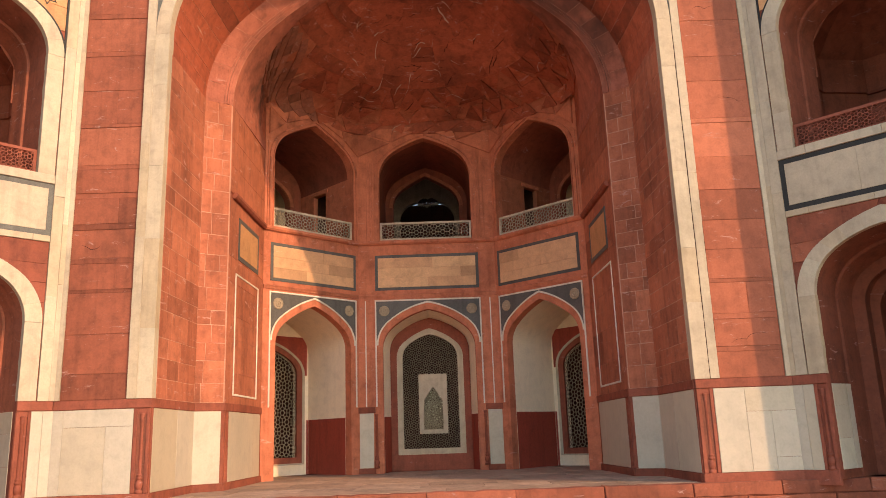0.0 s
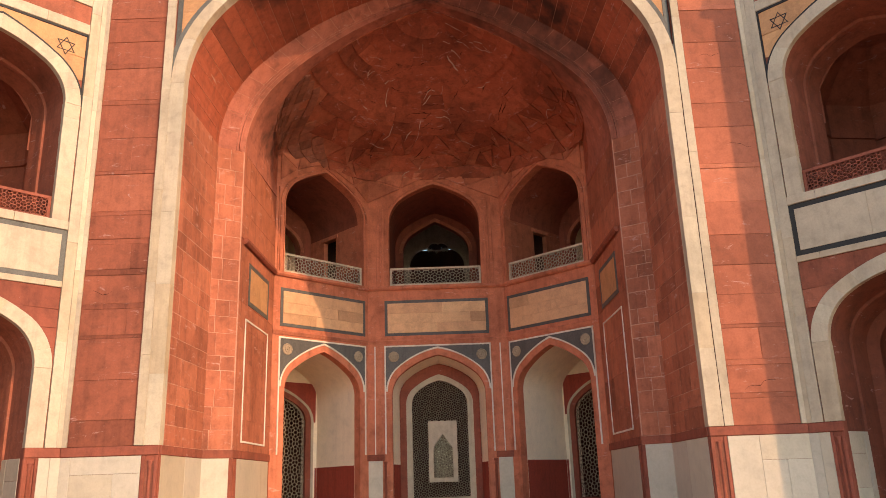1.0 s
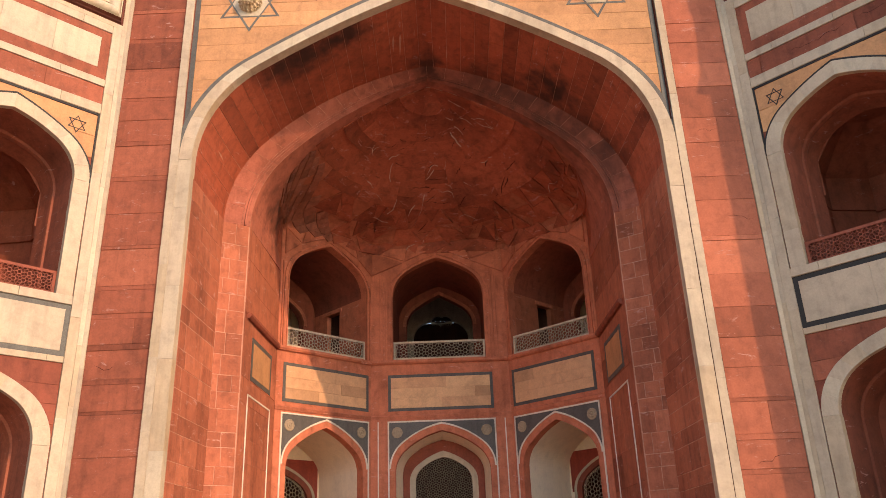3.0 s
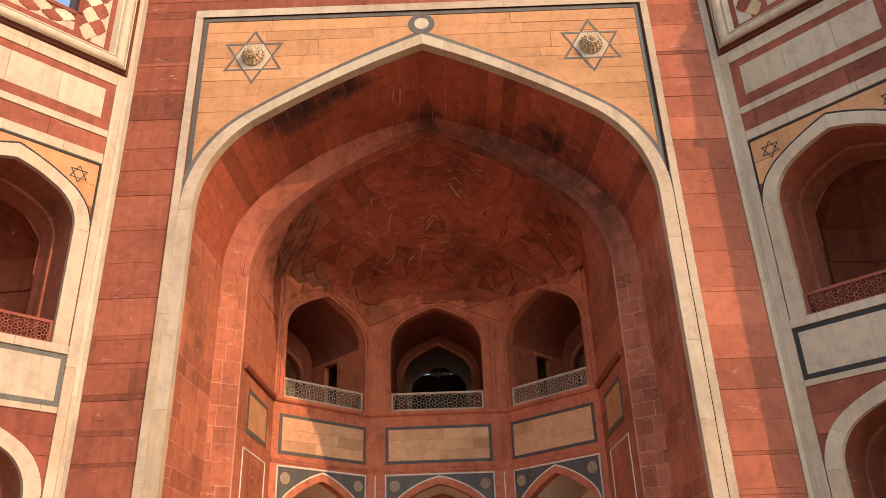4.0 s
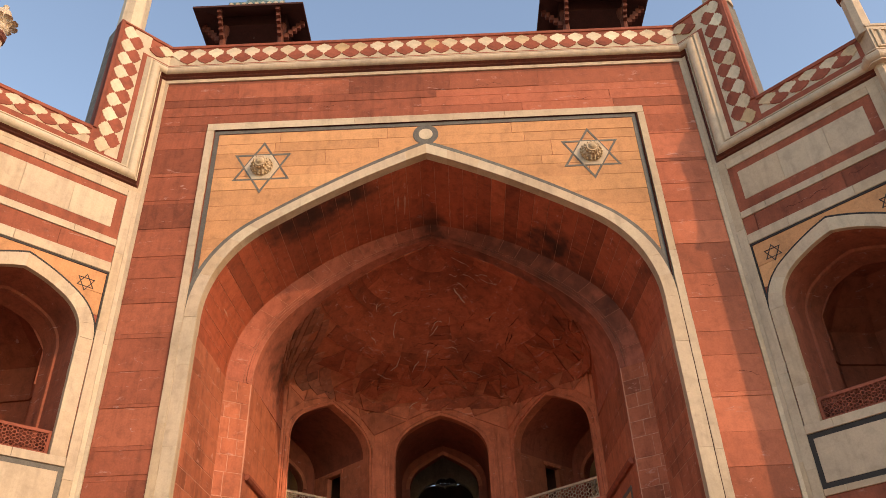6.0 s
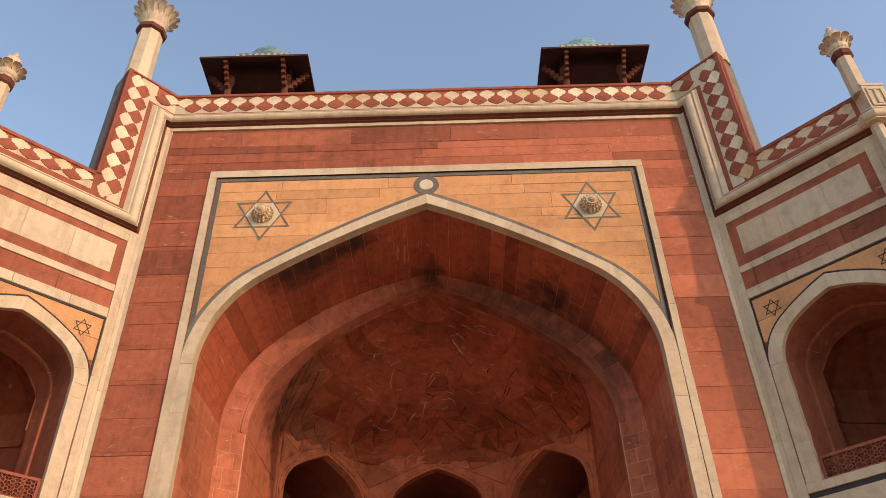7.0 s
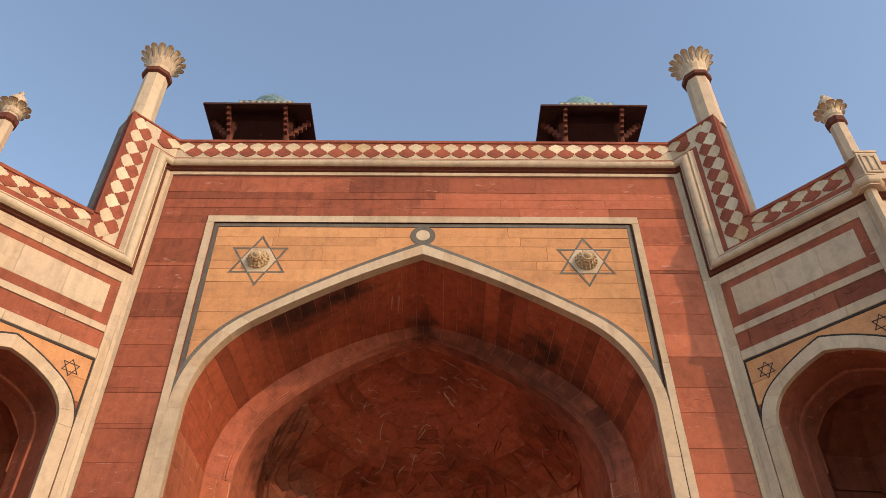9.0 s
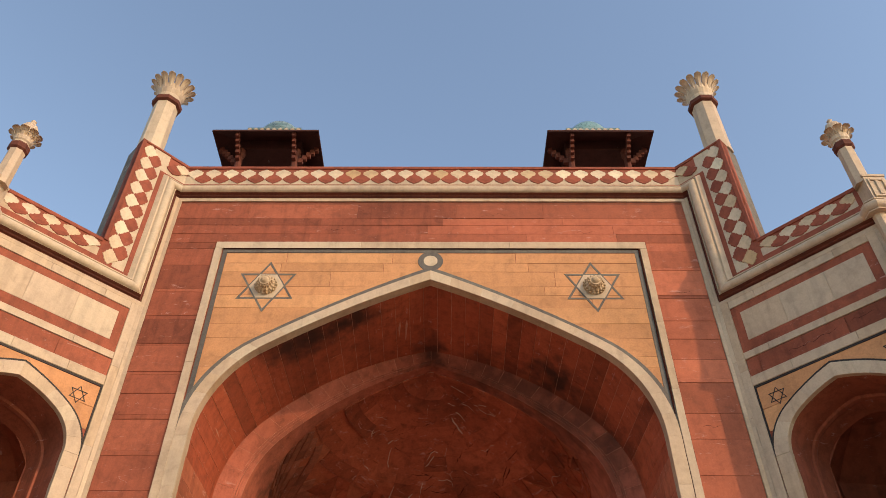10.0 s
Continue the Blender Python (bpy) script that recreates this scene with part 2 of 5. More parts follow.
def boxm(x0, x1, y0, y1, z0, z1, bm=None):
    bm = bm or bmesh.new()
    v = [bm.verts.new((x, y, z)) for z in (z0, z1) for x, y in ((x0, y0), (x1, y0), (x1, y1), (x0, y1))]
    for f in ((0, 1, 2, 3), (4, 5, 6, 7), (0, 1, 5, 4), (1, 2, 6, 5), (2, 3, 7, 6), (3, 0, 4, 7)):
        bm.faces.new([v[i] for i in f])
    return bm


def column_of(plan, z0, z1, bm=None):
    """A plan outline raised from z0 to z1."""
    bm = bm or bmesh.new()
    a, b = ([bm.verts.new((x, y, z)) for x, y in plan] for z in (z0, z1))
    for i in range(len(plan)):
        bm.faces.new((a[i - 1], a[i], b[i], b[i - 1]))
    bm.faces.new(a)
    bm.faces.new(b)
    return bm


def lathe(profile, n, x=0, y=0, bm=None, turn=0.0):
    bm = bm or bmesh.new()
    rings = []
    for r, z in profile:
        rings.append([bm.verts.new((x + r * math.cos(turn + i * math.tau / n), y + r * math.sin(turn + i * math.tau / n), z)) for i in range(n)])
    for a, b in zip(rings, rings[1:]):
        for i in range(n):
            bm.faces.new((a[i - 1], a[i], b[i], b[i - 1]))
    bm.faces.new(rings[0])
    bm.faces.new(rings[-1])
    return bm


def arch(w, spring, apex, n=10, r=0.7, theta=57):
    """Half of a four-centred arch, from its springing (w, spring) to its crown (0, apex)."""
    r, th = r * w, radians(theta)
    pts = [(w - r + r * math.cos(th * i / n), spring + r * math.sin(th * i / n)) for i in range(n + 1)]
    p, nrm = Vector(pts[-1]), Vector((math.cos(th), math.sin(th)))
    v = Vector((0, apex)) - p
    k = v.dot(nrm)
    if k < -0.001:
        R = -v.length_squared / (2 * k)
        c = p - nrm * R
        a0, a1 = th, math.atan2(apex - c.y, -c.x)
        pts += [(c.x + R * math.cos(a0 + (a1 - a0) * i / n), c.y + R * math.sin(a0 + (a1 - a0) * i / n)) for i in range(1, n + 1)]
    else:
        pts += [(p.x * (1 - i / n), p.y + (apex - p.y) * i / n) for i in range(1, n + 1)]
    return pts


def opening(cu, w, sill, spring, apex, n=10, **k):
    """The closed outline of an arched opening about u = cu."""
    h = arch(w, spring, apex, n, **k)
    return [(cu + w, sill)] + [(cu + x, z) for x, z in h] + [(cu - x, z) for x, z in reversed(h[:-1])] + [(cu - w, sill)]


def patch(fn, s0, s1, t0, t1, ns, nt_, thick, gap, bm):
    """A stone on a curved surface fn(s, t) -> (place, outward normal), raised by thick, its edges drawn in by gap."""
    top, low = [], []
    for i in range(ns + 1):
        for j in range(nt_ + 1):
            s = s0 + (s1 - s0) * i / ns
            t = t0 + (t1 - t0) * j / nt_
            p, nn = fn(s, t)
            edge = i in (0, ns) or j in (0, nt_)
            top.append(bm.verts.new(p + nn * thick))
            low.append(bm.verts.new(p - nn * 0.02) if edge else None)
    w = nt_ + 1
    for i in range(ns):
        for j in range(nt_):
            bm.faces.new((top[i * w + j], top[(i + 1) * w + j], top[(i + 1) * w + j + 1], top[i * w + j + 1]))
    rim = [(i, 0) for i in range(ns)] + [(ns, j) for j in range(nt_)] + [(i, nt_) for i in range(ns, 0, -1)] + [(0, j) for j in range(nt_, 0, -1)]
    for a, b in zip(rim, rim[1:] + rim[:1]):
        a, b = a[0] * w + a[1], b[0] * w + b[1]
        bm.faces.new((top[a], top[b], low[b], low[a]))
    return bm


def surface(fn, ns, nt_, bm=None):
    bm = bm or bmesh.new()
    g = [[bm.verts.new(fn(i / ns, j / nt_)[0]) for j in range(nt_ + 1)] for i in range(ns + 1)]
    for i in range(ns):
        for j in range(nt_):
            bm.faces.new((g[i][j], g[i + 1][j], g[i + 1][j + 1], g[i][j + 1]))
    return bm


def walk_line(pts):
    """Arc length of a polyline, and the point at a share of it."""
    pts = [Vector(p) for p in pts]
    acc = [0.0]
    for a, b in zip(pts, pts[1:]):
        acc.append(acc[-1] + (b - a).length)

    def at(s):
        s = min(max(s, 0), 1) * acc[-1]
        for i in range(len(pts) - 1):
            if s <= acc[i + 1] or i == len(pts) - 2:
                f = (s - acc[i]) / max(1e-9, acc[i + 1] - acc[i])
                return pts[i].lerp(pts[i + 1], f)
    return at, acc[-1]


rng = random.Random(7)


def courses(z0, z1, h, vary=0.35):
    out, z = [z0], z0
    while z1 - z > h * 1.5:
        z += h * (1 + rng.uniform(-vary, vary))
        out.append(z)
    out.append(z1)
    return out


def cuts(u0, u1, w, vary=0.3):
    out, u = [u0], u0 + rng.uniform(0.15, 0.85) * w
    while u1 - u > w * 0.35:
        out.append(u)
        u += w * (1 + rng.uniform(-vary, vary))
    out.append(u1)
    return out


def ashlar(face, u0, u1, z0, z1, parent, mat, h=0.42, w=1.4, gap=0.004, lift=0.0, name="stone", c=0.004, uneven=0.008):
    """Courses of dressed stone on a face."""
    zs = courses(z0, z1, h)
    for a, b in zip(zs, zs[1:]):
        us = cuts(u0, u1, w)
        for p, q in zip(us, us[1:]):
            part(name, block(face, worn(p + gap, q - gap, a + gap, b - gap), -0.05, lift + 0.001 + rng.uniform(0, uneven), c), mat, parent)


def lattice(face, outline, a, thick, d0, d1):
    """A pierced screen of hexagons ringed by pentagons, cut to an outline."""
    bm = bmesh.new()
    us, zs = [p[0] for p in outline], [p[1] for p in outline]

    def inside(u, z):
        hit, k = False, len(outline)
        for i in range(k):
            (x1, y1), (x2, y2) = outline[i - 1], outline[i]
            if (y1 > z) != (y2 > z) and u < (x2 - x1) * (z - y1) / (y2 - y1) + x1:
                hit = not hit
        return hit

    def bar(p, q):
        if not inside((p[0] + q[0]) / 2, (p[1] + q[1]) / 2):
            return
        p, q = Vector(p), Vector(q)
        e = (q - p).normalized() * thick * 0.3
        s = Vector((-e.y, e.x)).normalized() * thick / 2
        ring = (p - e - s, q + e - s, q + e + s, p - e + s)
        f = [bm.verts.new(face.at(v.x, v.y, d1)) for v in ring]
        k = [bm.verts.new(face.at(v.x, v.y, d0)) for v in ring]
        bm.faces.new(f)
        bm.faces.new(k)
        bm.faces.new((f[0], f[1], k[1], k[0]))
        bm.faces.new((f[2], f[3], k[3], k[2]))

    row, j = a * math.sqrt(3) / 2, 0
    z = min(zs) - a
    while z < max(zs) + a:
        u = min(us) - a + (a / 2 if j % 2 else 0)
        while u < max(us) + a:
            turn = lambda k, r: (u + r * math.cos(k * math.pi / 3), z + r * math.sin(k * math.pi / 3))
            for k in range(6):
                bar(turn(k, 0.25 * a), turn(k + 1, 0.25 * a))
                bar(turn(k, 0.25 * a), turn(k, 0.5 * a))
                bar(turn(k - 0.5, a / math.sqrt(3)), turn(k, 0.5 * a))
                bar(turn(k, 0.5 * a), turn(k + 0.5, a / math.sqrt(3)))
            u += a
        z += row
        j += 1
    return bm


# ---- levels and plan of the tomb's front ----
FRONT, FLOOR_Z = 14.0, 0.64
CORNER, WING_DEG, WING_LEN = 6.49, 45.5, 3.72
DADO0, DADO1, RAIL = 0.79, 2.22, 2.39
SPRING, CROWN = 9.40, 13.46
BIG = {"r": 0.55, "theta": 57}   # the great arch's curve
RING, RING_SPRING = {"r": 0.6, "theta": 47}, 9.05   # the inner ring's curve
HALF, HALF_OUT, FRAME = 4.77, 5.04, 5.21
RED_VAULT = sooty(stone("red_sandstone_vault", (0.385, 0.094, 0.047), 0.34, 0.6, 0.07, bump=0.3, island=True, grain=0.45), SOOT + RING_SOOT)
RED_RING = sooty(stone("dull_red_ring_stone", (0.40, 0.128, 0.083), 0.24, 0.6, 0.07, bump=0.3, island=True, grain=0.45), SOOT + RING_SOOT)

front = Face((0, FRONT), (1, FRONT))


def wing_face(s):
    c, q = math.cos(radians(WING_DEG)), math.sin(radians(WING_DEG))
    f = Face((s * CORNER, FRONT), (s * CORNER + s * c * WING_LEN, FRONT - q * WING_LEN))
    return f.flip() if f.n.y > 0 else f


def inward(a, b):
    f = Face(a, b)
    return f.flip() if f.n.dot(Vector((0, 18)) - f.o) < 0 else f


def with_gap(u0, u1, z0, z1, gap):
    return [(u1, z0), (u1, z1), (u0, z1), (u0, z0)] + list(reversed(gap))


def moulding(face, u0, u1, profile, bm=None, m0=0.0, m1=0.0):
    """A profile of (d, z) drawn along a face; m0, m1: how far the ends are mitred for each metre out."""
    bm = bm or bmesh.new()
    a = [bm.verts.new(face.at(u0 + d * m0, z, d)) for d, z in profile]
    b = [bm.verts.new(face.at(u1 + d * m1, z, d)) for d, z in profile]
    for i in range(len(profile)):
        bm.faces.new((a[i - 1], a[i], b[i], b[i - 1]))
    bm.faces.new(a)
    bm.faces.new(b)
    return bm


def upright(face, z0, z1, profile, bm=None):
    """A profile of (u, d) drawn upwards."""
    bm = bm or bmesh.new()
    a = [bm.verts.new(face.at(u, z0, d)) for u, d in profile]
    b = [bm.verts.new(face.at(u, z1, d)) for u, d in profile]
    for i in range(len(profile)):
        bm.faces.new((a[i - 1], a[i], b[i], b[i - 1]))
    bm.faces.new(a)
    bm.faces.new(b)
    return bm


def voussoirs(face, cu, w, w2, spring, apex, apex2, d0, d1, mat, parent, step=4, n=16, name="voussoir", **curve):
    a, b = opening(cu, w, spring, spring, apex, n, **curve)[1:-1], opening(cu, w2, spring, spring, apex2, n, **curve)[1:-1]
    mid = len(a) // 2
    marks = sorted(set(list(range(0, mid, step)) + [mid] + list(range(len(a) - 1, mid, -step))))
    for i, j in zip(marks, marks[1:]):
        poly = a[i:j + 1] + list(reversed(b[i:j + 1]))
        part(name, block(face, poly, d0, d1 + rng.uniform(0, 0.005), 0.0025), mat, parent)


def jamb(face, u0, u1, z0, z1, d0, d1, mat, parent, h=1.3, name="jamb_stone"):
    zs = courses(z0, z1, h)
    for a, b in zip(zs, zs[1:]):
        part(name, block(face, worn(u0, u1, a + 0.0008, b - 0.0008, 0.0025), d0, d1 + rng.uniform(0, 0.005), 0.002), mat, parent)


def half_width_at(pts, z):
    for (x1, z1), (x2, z2) in zip(pts, pts[1:]):
        if z1 <= z <= z2:
            return x1 + (x2 - x1) * (z - z1) / max(1e-9, z2 - z1)
    return pts[0][0] if z < pts[0][1] else 0.0


def spandrel(face, cu, pts, u_lim, z0, z1, mat, parent, h, w, d=0.0, name="spandrel_stone"):
    """Courses of stone above an arch whose half outline is pts, out to u_lim and up to z1."""
    zs = courses(z0, z1, h)
    top = pts[-1][1]
    for a, b in zip(zs, zs[1:]):
        g = 0.004
        for s in (-1, 1):
            x0 = half_width_at(pts, a)
            ks = [a + (b - a) * i / 4 for i in range(5)]
            curve = [(half_width_at(pts, k), k) for k in ks]
            us = cuts(max(curve[0][0], 0.0), u_lim, w)
            if x0 > u_lim - 0.02:
                lo = next((k for k in ks if half_width_at(pts, k) < u_lim - 0.02), None)
                if lo is None:
                    continue
                curve = [(half_width_at(pts, k), k) for k in ks if k >= lo]
                us = [curve[0][0], u_lim]
            first = True
            for p, q in zip(us, us[1:]):
                if first:
                    poly = [(x + g, k) for x, k in curve] + [(q - g, b - g), (q - g, curve[0][1] + g)]
                    if q < curve[0][0] + 0.05:
                        continue
                    first = False
                else:
                    poly = [(p + g, b - g), (q - g, b - g), (q - g, a + g), (p + g, a + g)]
                poly = [(cu + s * x, k) for x, k in poly]
                part(name, block(face, poly, -0.05, d + rng.uniform(0, 0.008), 0.004), mat, parent)


# ---- ground, podium ----
ground = tagged(part("ground", boxm(-400, 400, -400, 400, -0.5, 0.0), EARTH), "broad stone-paved terrace before the tomb", "ground", kind="structure")
podium = tagged(part("podium", boxm(-16, 16, 13.82, 34, 0.0, FLOOR_Z - 0.03), DARK_JOINT), "low red sandstone podium under the tomb front", "podium", kind="structure")
pf = Face((0, 13.8), (1, 13.8))
for i, u in enumerate([x * 1.5 - 12 for x in range(17)]):
    part("edge_stone", block(pf, worn(u + 0.006, u + 1.494, 0.42, FLOOR_Z, 0.01, 0.16), -0.30, 0.005 + rng.uniform(0, 0.015), 0.012), RED_BROWN, podium)
    part("edge_stone", block(pf, worn(u - 0.594, u + 0.886, 0.01, 0.41, 0.01, 0.16), -0.05, rng.uniform(0, 0.012), 0.012), RED_BROWN, podium)
for j in range(9):
    y0 = 14.09 + j * 0.95
    x = -4.7 + rng.uniform(-0.8, 0)
    while x < 4.7:
        w = rng.uniform(0.8, 1.7)
        part("floor_slab", boxm(x + 0.004, x + w - 0.004, y0 + 0.004, y0 + 0.946, FLOOR_Z - 0.04, FLOOR_Z + rng.uniform(-0.004, 0.004)), FLOOR, podium)
        x += w

# ---- the tall central front ----
wall_front = tagged(part("wall_front", plate(front, with_gap(-CORNER, CORNER, FLOOR_Z, 16.1, opening(0, HALF + 0.05, FLOOR_Z, SPRING, CROWN + 0.06, 16, **BIG)), [], -0.4, -0.003), RED_JOINT),
                    "tall red sandstone front with cream arch bands and buff spandrels", "wall", kind="structure")
outer_pts = arch(HALF_OUT + 0.09, SPRING, CROWN + 0.39, 16, **BIG)
for s in (-1, 1):
    # pier of thick and thin courses
    z = RAIL
    while z < 14.64:
        h = min(rng.uniform(0.42, 0.78), 14.652 - z)
        if 14.652 - z - h < 0.2:
            h = 14.652 - z
        us = [FRAME + 0.004, 6.386]
        if rng.random() < 0.18:
            us.insert(1, rng.uniform(FRAME + 0.3, CORNER - 0.4))
        # the left pier takes the darker, browner stone
        for p, q in zip(us, us[1:]):
            part("stone", block(front, [(s * a, b) for a, b in worn(p + 0.0015, q - 0.0015, z + 0.003, z + h - 0.003, 0.003)], -0.05, rng.uniform(0.001, 0.012), 0.004), RED if s > 0 else RED_BROWN, wall_front)
        z += h
        if rng.random() < 0.6 and z < 14.2:
            t = rng.uniform(0.06, 0.11)
            part("thin_course", block(front, [(s * a, b) for a, b in worn(FRAME + 0.007, 6.386, z + 0.0012, z + t - 0.0012, 0.002)], -0.05, rng.uniform(0.001, 0.016), 0.004), RED if s > 0 else RED_BROWN, wall_front)
            z += t
    # jamb of the arch, and the frame beside it
    jamb(front, *sorted((s * HALF, s * HALF_OUT)), RAIL, SPRING - 0.002, -0.2, 0.035, CREAM, wall_front)
    jamb(front, *sorted((s * (HALF_OUT + (0.012 if s > 0 else 0.001)), s * FRAME)), RAIL, 14.43, -0.05, 0.045, CREAM, wall_front, 1.7, "frame_stone")
    part("inlay", block(front, [(s * a, b) for a, b in rect(FRAME - 0.20, FRAME - 0.30, SPRING + 0.3, 14.42)], -0.05, 0.012, 0.003), GREY_INLAY, wall_front, "grey slate line")
    jamb(front, *sorted((s * 6.39, s * (CORNER + 0.01))), RAIL, 16.08, -0.05, 0.031, CREAM, wall_front, 1.5, "corner_strip")
    # dado
    if s < 0:
        slabs = [(HALF + 0.31, 5.55, DADO0, 1.92), (5.553, 6.3, DADO0, 1.92), (HALF + 0.31, 6.3, 1.923, DADO1), (6.303, CORNER - 0.006, DADO0, DADO1)]
    else:
        slabs = [(HALF + 0.31, 5.62, DADO0, DADO1), (5.623, 6.05, DADO0, 1.80), (6.053, CORNER - 0.006, 1.02, 1.80), (6.053, CORNER - 0.006, DADO0, 1.017), (5.623, CORNER - 0.006, 1.803, DADO1)]
    for a, b, z0, z1 in slabs:
        part("dado_slab", block(front, [(s * p, q) for p, q in rect(a, b, z0, z1)], -0.05, 0.012 + rng.uniform(0, 0.003), 0.004), WHITE, wall_front)
    part("dado_rail", block(front, [(s * a, b) for a, b in rect(HALF, CORNER, DADO1 + 0.004, RAIL - 0.004)], -0.05, 0.03, 0.01), RED_TRIM, wall_front)
    part("base_course", block(front, [(s * a, b) for a, b in rect(HALF - 0.02, CORNER + 0.02, FLOOR_Z - 0.1, DADO0 - 0.004)], -0.05, 0.05, 0.012), RED_TRIM, wall_front)

for s in (-1, 1):
    part("dirt_line", block(front, [(s * a, b) for a, b in worn(FRAME + 0.002, FRAME + 0.013, RAIL, 14.66, 0.004, 0.3)], -0.05, 0.0145, 0.001), VOID, wall_front)
    if s > 0:
        part("dirt_line", block(front, [(s * a, b) for a, b in worn(HALF_OUT - 0.004, HALF_OUT + 0.014, RAIL, SPRING, 0.003, 0.3)], -0.05, 0.0375, 0.001), VOID, wall_front)
    # this line paints the right frame's shadow along the grey inlay
    if s > 0:
        part("dirt_line", block(front, [(s * a, b) for a, b in worn(FRAME - 0.205, FRAME - 0.19, SPRING + 0.5, 14.43, 0.003, 0.3)], -0.05, 0.0475, 0.001), VOID, wall_front)
part("dirt_line", block(front, worn(-FRAME, FRAME, 14.655, 14.666, 0.004, 0.3), -0.05, 0.0135, 0.001), VOID, wall_front)
part("dirt_line", block(front, worn(-FRAME + 0.2, FRAME - 0.2, 14.424, 14.438, 0.003, 0.3), -0.05, 0.0475, 0.001), VOID, wall_front)

voussoirs(front, 0, HALF, HALF_OUT, SPRING, CROWN, CROWN + 0.28, -0.2, 0.035, CREAM, wall_front, 3, 16, **BIG)
voussoirs(front, 0, HALF_OUT + 0.004, HALF_OUT + 0.10, SPRING + 0.01, CROWN + 0.284, CROWN + 0.40, -0.05, 0.014, GREY_INLAY, wall_front, 8, 16, "inlay", **BIG)
for s in (-1, 1):
    low = [(x - 0.002, z) for x, z in outer_pts if z < 11.6 and x < FRAME - 0.32]
    part("spandrel_bed", plate(front, [(s * x, z) for x, z in low + [(FRAME - 0.302, low[-1][1]), (FRAME - 0.302, low[0][1] - 0.12)]], [], -0.05, -0.001), BUFF, wall_front)
spandrel(front, 0, outer_pts, FRAME - 0.30, SPRING + 0.5, 14.31, BUFF, wall_front, 0.36, 2.7)
for u0, u1 in ((-FRAME, -1.7), (-1.696, 1.9), (1.904, FRAME)):
    part("frame_stone", block(front, rect(u0, u1, 14.434, 14.65), -0.05, 0.046, 0.008), CREAM, wall_front)
part("inlay", block(front, rect(-FRAME + 0.2, FRAME - 0.2, 14.32, 14.43), -0.05, 0.013, 0.003), GREY_INLAY, wall_front, "grey slate line")
zs = courses(14.655, 15.99, 0.36)
for a, b in zip(zs, zs[1:]):
    # upper courses: darker, browner stone on the left half
    us = cuts(-CORNER + 0.003, CORNER - 0.003, 2.6)
    for p, q in zip(us, us[1:]):
        part("stone", block(front, worn(p + 0.003, q - 0.003, a + 0.003, b - 0.003, 0.004), -0.05, rng.uniform(0, 0.012), 0.004), RED_BROWN if p + q < 1.0 else RED, wall_front)


def star(face, u, z, r, bar, mat, d, parent, boss):
    """A six-pointed star laid into the wall, with a carved boss on a pale hexagon."""
    ob = new("star_inlay")
    ob.parent = parent
    ob["label"] = "slate six-pointed star with a carved boss" if boss else "thin dark six-pointed star outline"
    for k in range(2):
        a = [(u + r * math.sin(k * math.pi + i * math.tau / 3), z + r * math.cos(k * math.pi + i * math.tau / 3)) for i in range(3)]
        b = [(u + (r - 2 * bar) * math.sin(k * math.pi + i * math.tau / 3), z + (r - 2 * bar) * math.cos(k * math.pi + i * math.tau / 3)) for i in range(3)]
        for i in range(3):
            part("star_bar", block(face, [a[i - 1], a[i], b[i], b[i - 1]], -0.02, d + 0.003 * k, 0.002), mat, ob)
    if boss:
        part("hexagon", block(face, [(u + r * 0.53 * math.sin(i * math.pi / 3 + math.pi / 6), z + r * 0.53 * math.cos(i * math.pi / 3 + math.pi / 6)) for i in range(6)], -0.02, d + 0.008, 0.004), CREAM, ob)
        bm = lathe([(0.26, 0.0), (0.265, 0.02), (0.24, 0.04), (0.23, 0.07), (0.2, 0.09), (0.17, 0.10), (0.15, 0.15), (0.165, 0.17), (0.13, 0.2), (0.10, 0.2), (0.06, 0.24), (0.03, 0.25)], 28)
        for i, v in enumerate(bm.verts):
            if 0.01 < v.co.z < 0.19 and i % 2:
                v.co.x *= 0.84
                v.co.y *= 0.84
        for count, rad, high, size in ((18, 0.245, 0.045, 0.028), (12, 0.165, 0.165, 0.024)):
            for i in range(count):
                a = i * math.tau / count
                bmesh.ops.create_icosphere(bm, subdivisions=1, radius=size, matrix=Matrix.Translation((rad * math.cos(a), rad * math.sin(a), high)))
        bm.transform(face.matrix(u, z, d + 0.006) @ Matrix.Diagonal((r / 0.76, r / 0.76, r / 0.66, 1)))
        part("boss", bm, BOSS, ob, "carved lotus boss")
    return ob


for s in (-1, 1):
    star(front, s * 3.80, 13.27, 0.76, 0.05, GREY_INLAY, 0.010, wall_front, True)
disc = new("disc_inlay")
disc.parent = wall_front
disc["label"] = "pale disc in a slate ring"
ring = [(0.3 * math.sin(i * math.tau / 28), 14.05 + 0.3 * math.cos(i * math.tau / 28)) for i in range(28)]
part("ring", block(front, ring, -0.02, 0.016, 0.003), GREY_INLAY, disc)
part("disc", block(front, [(x * 0.55, 14.05 + (z - 14.05) * 0.55) for x, z in ring], -0.02, 0.024, 0.003), CREAM, disc)

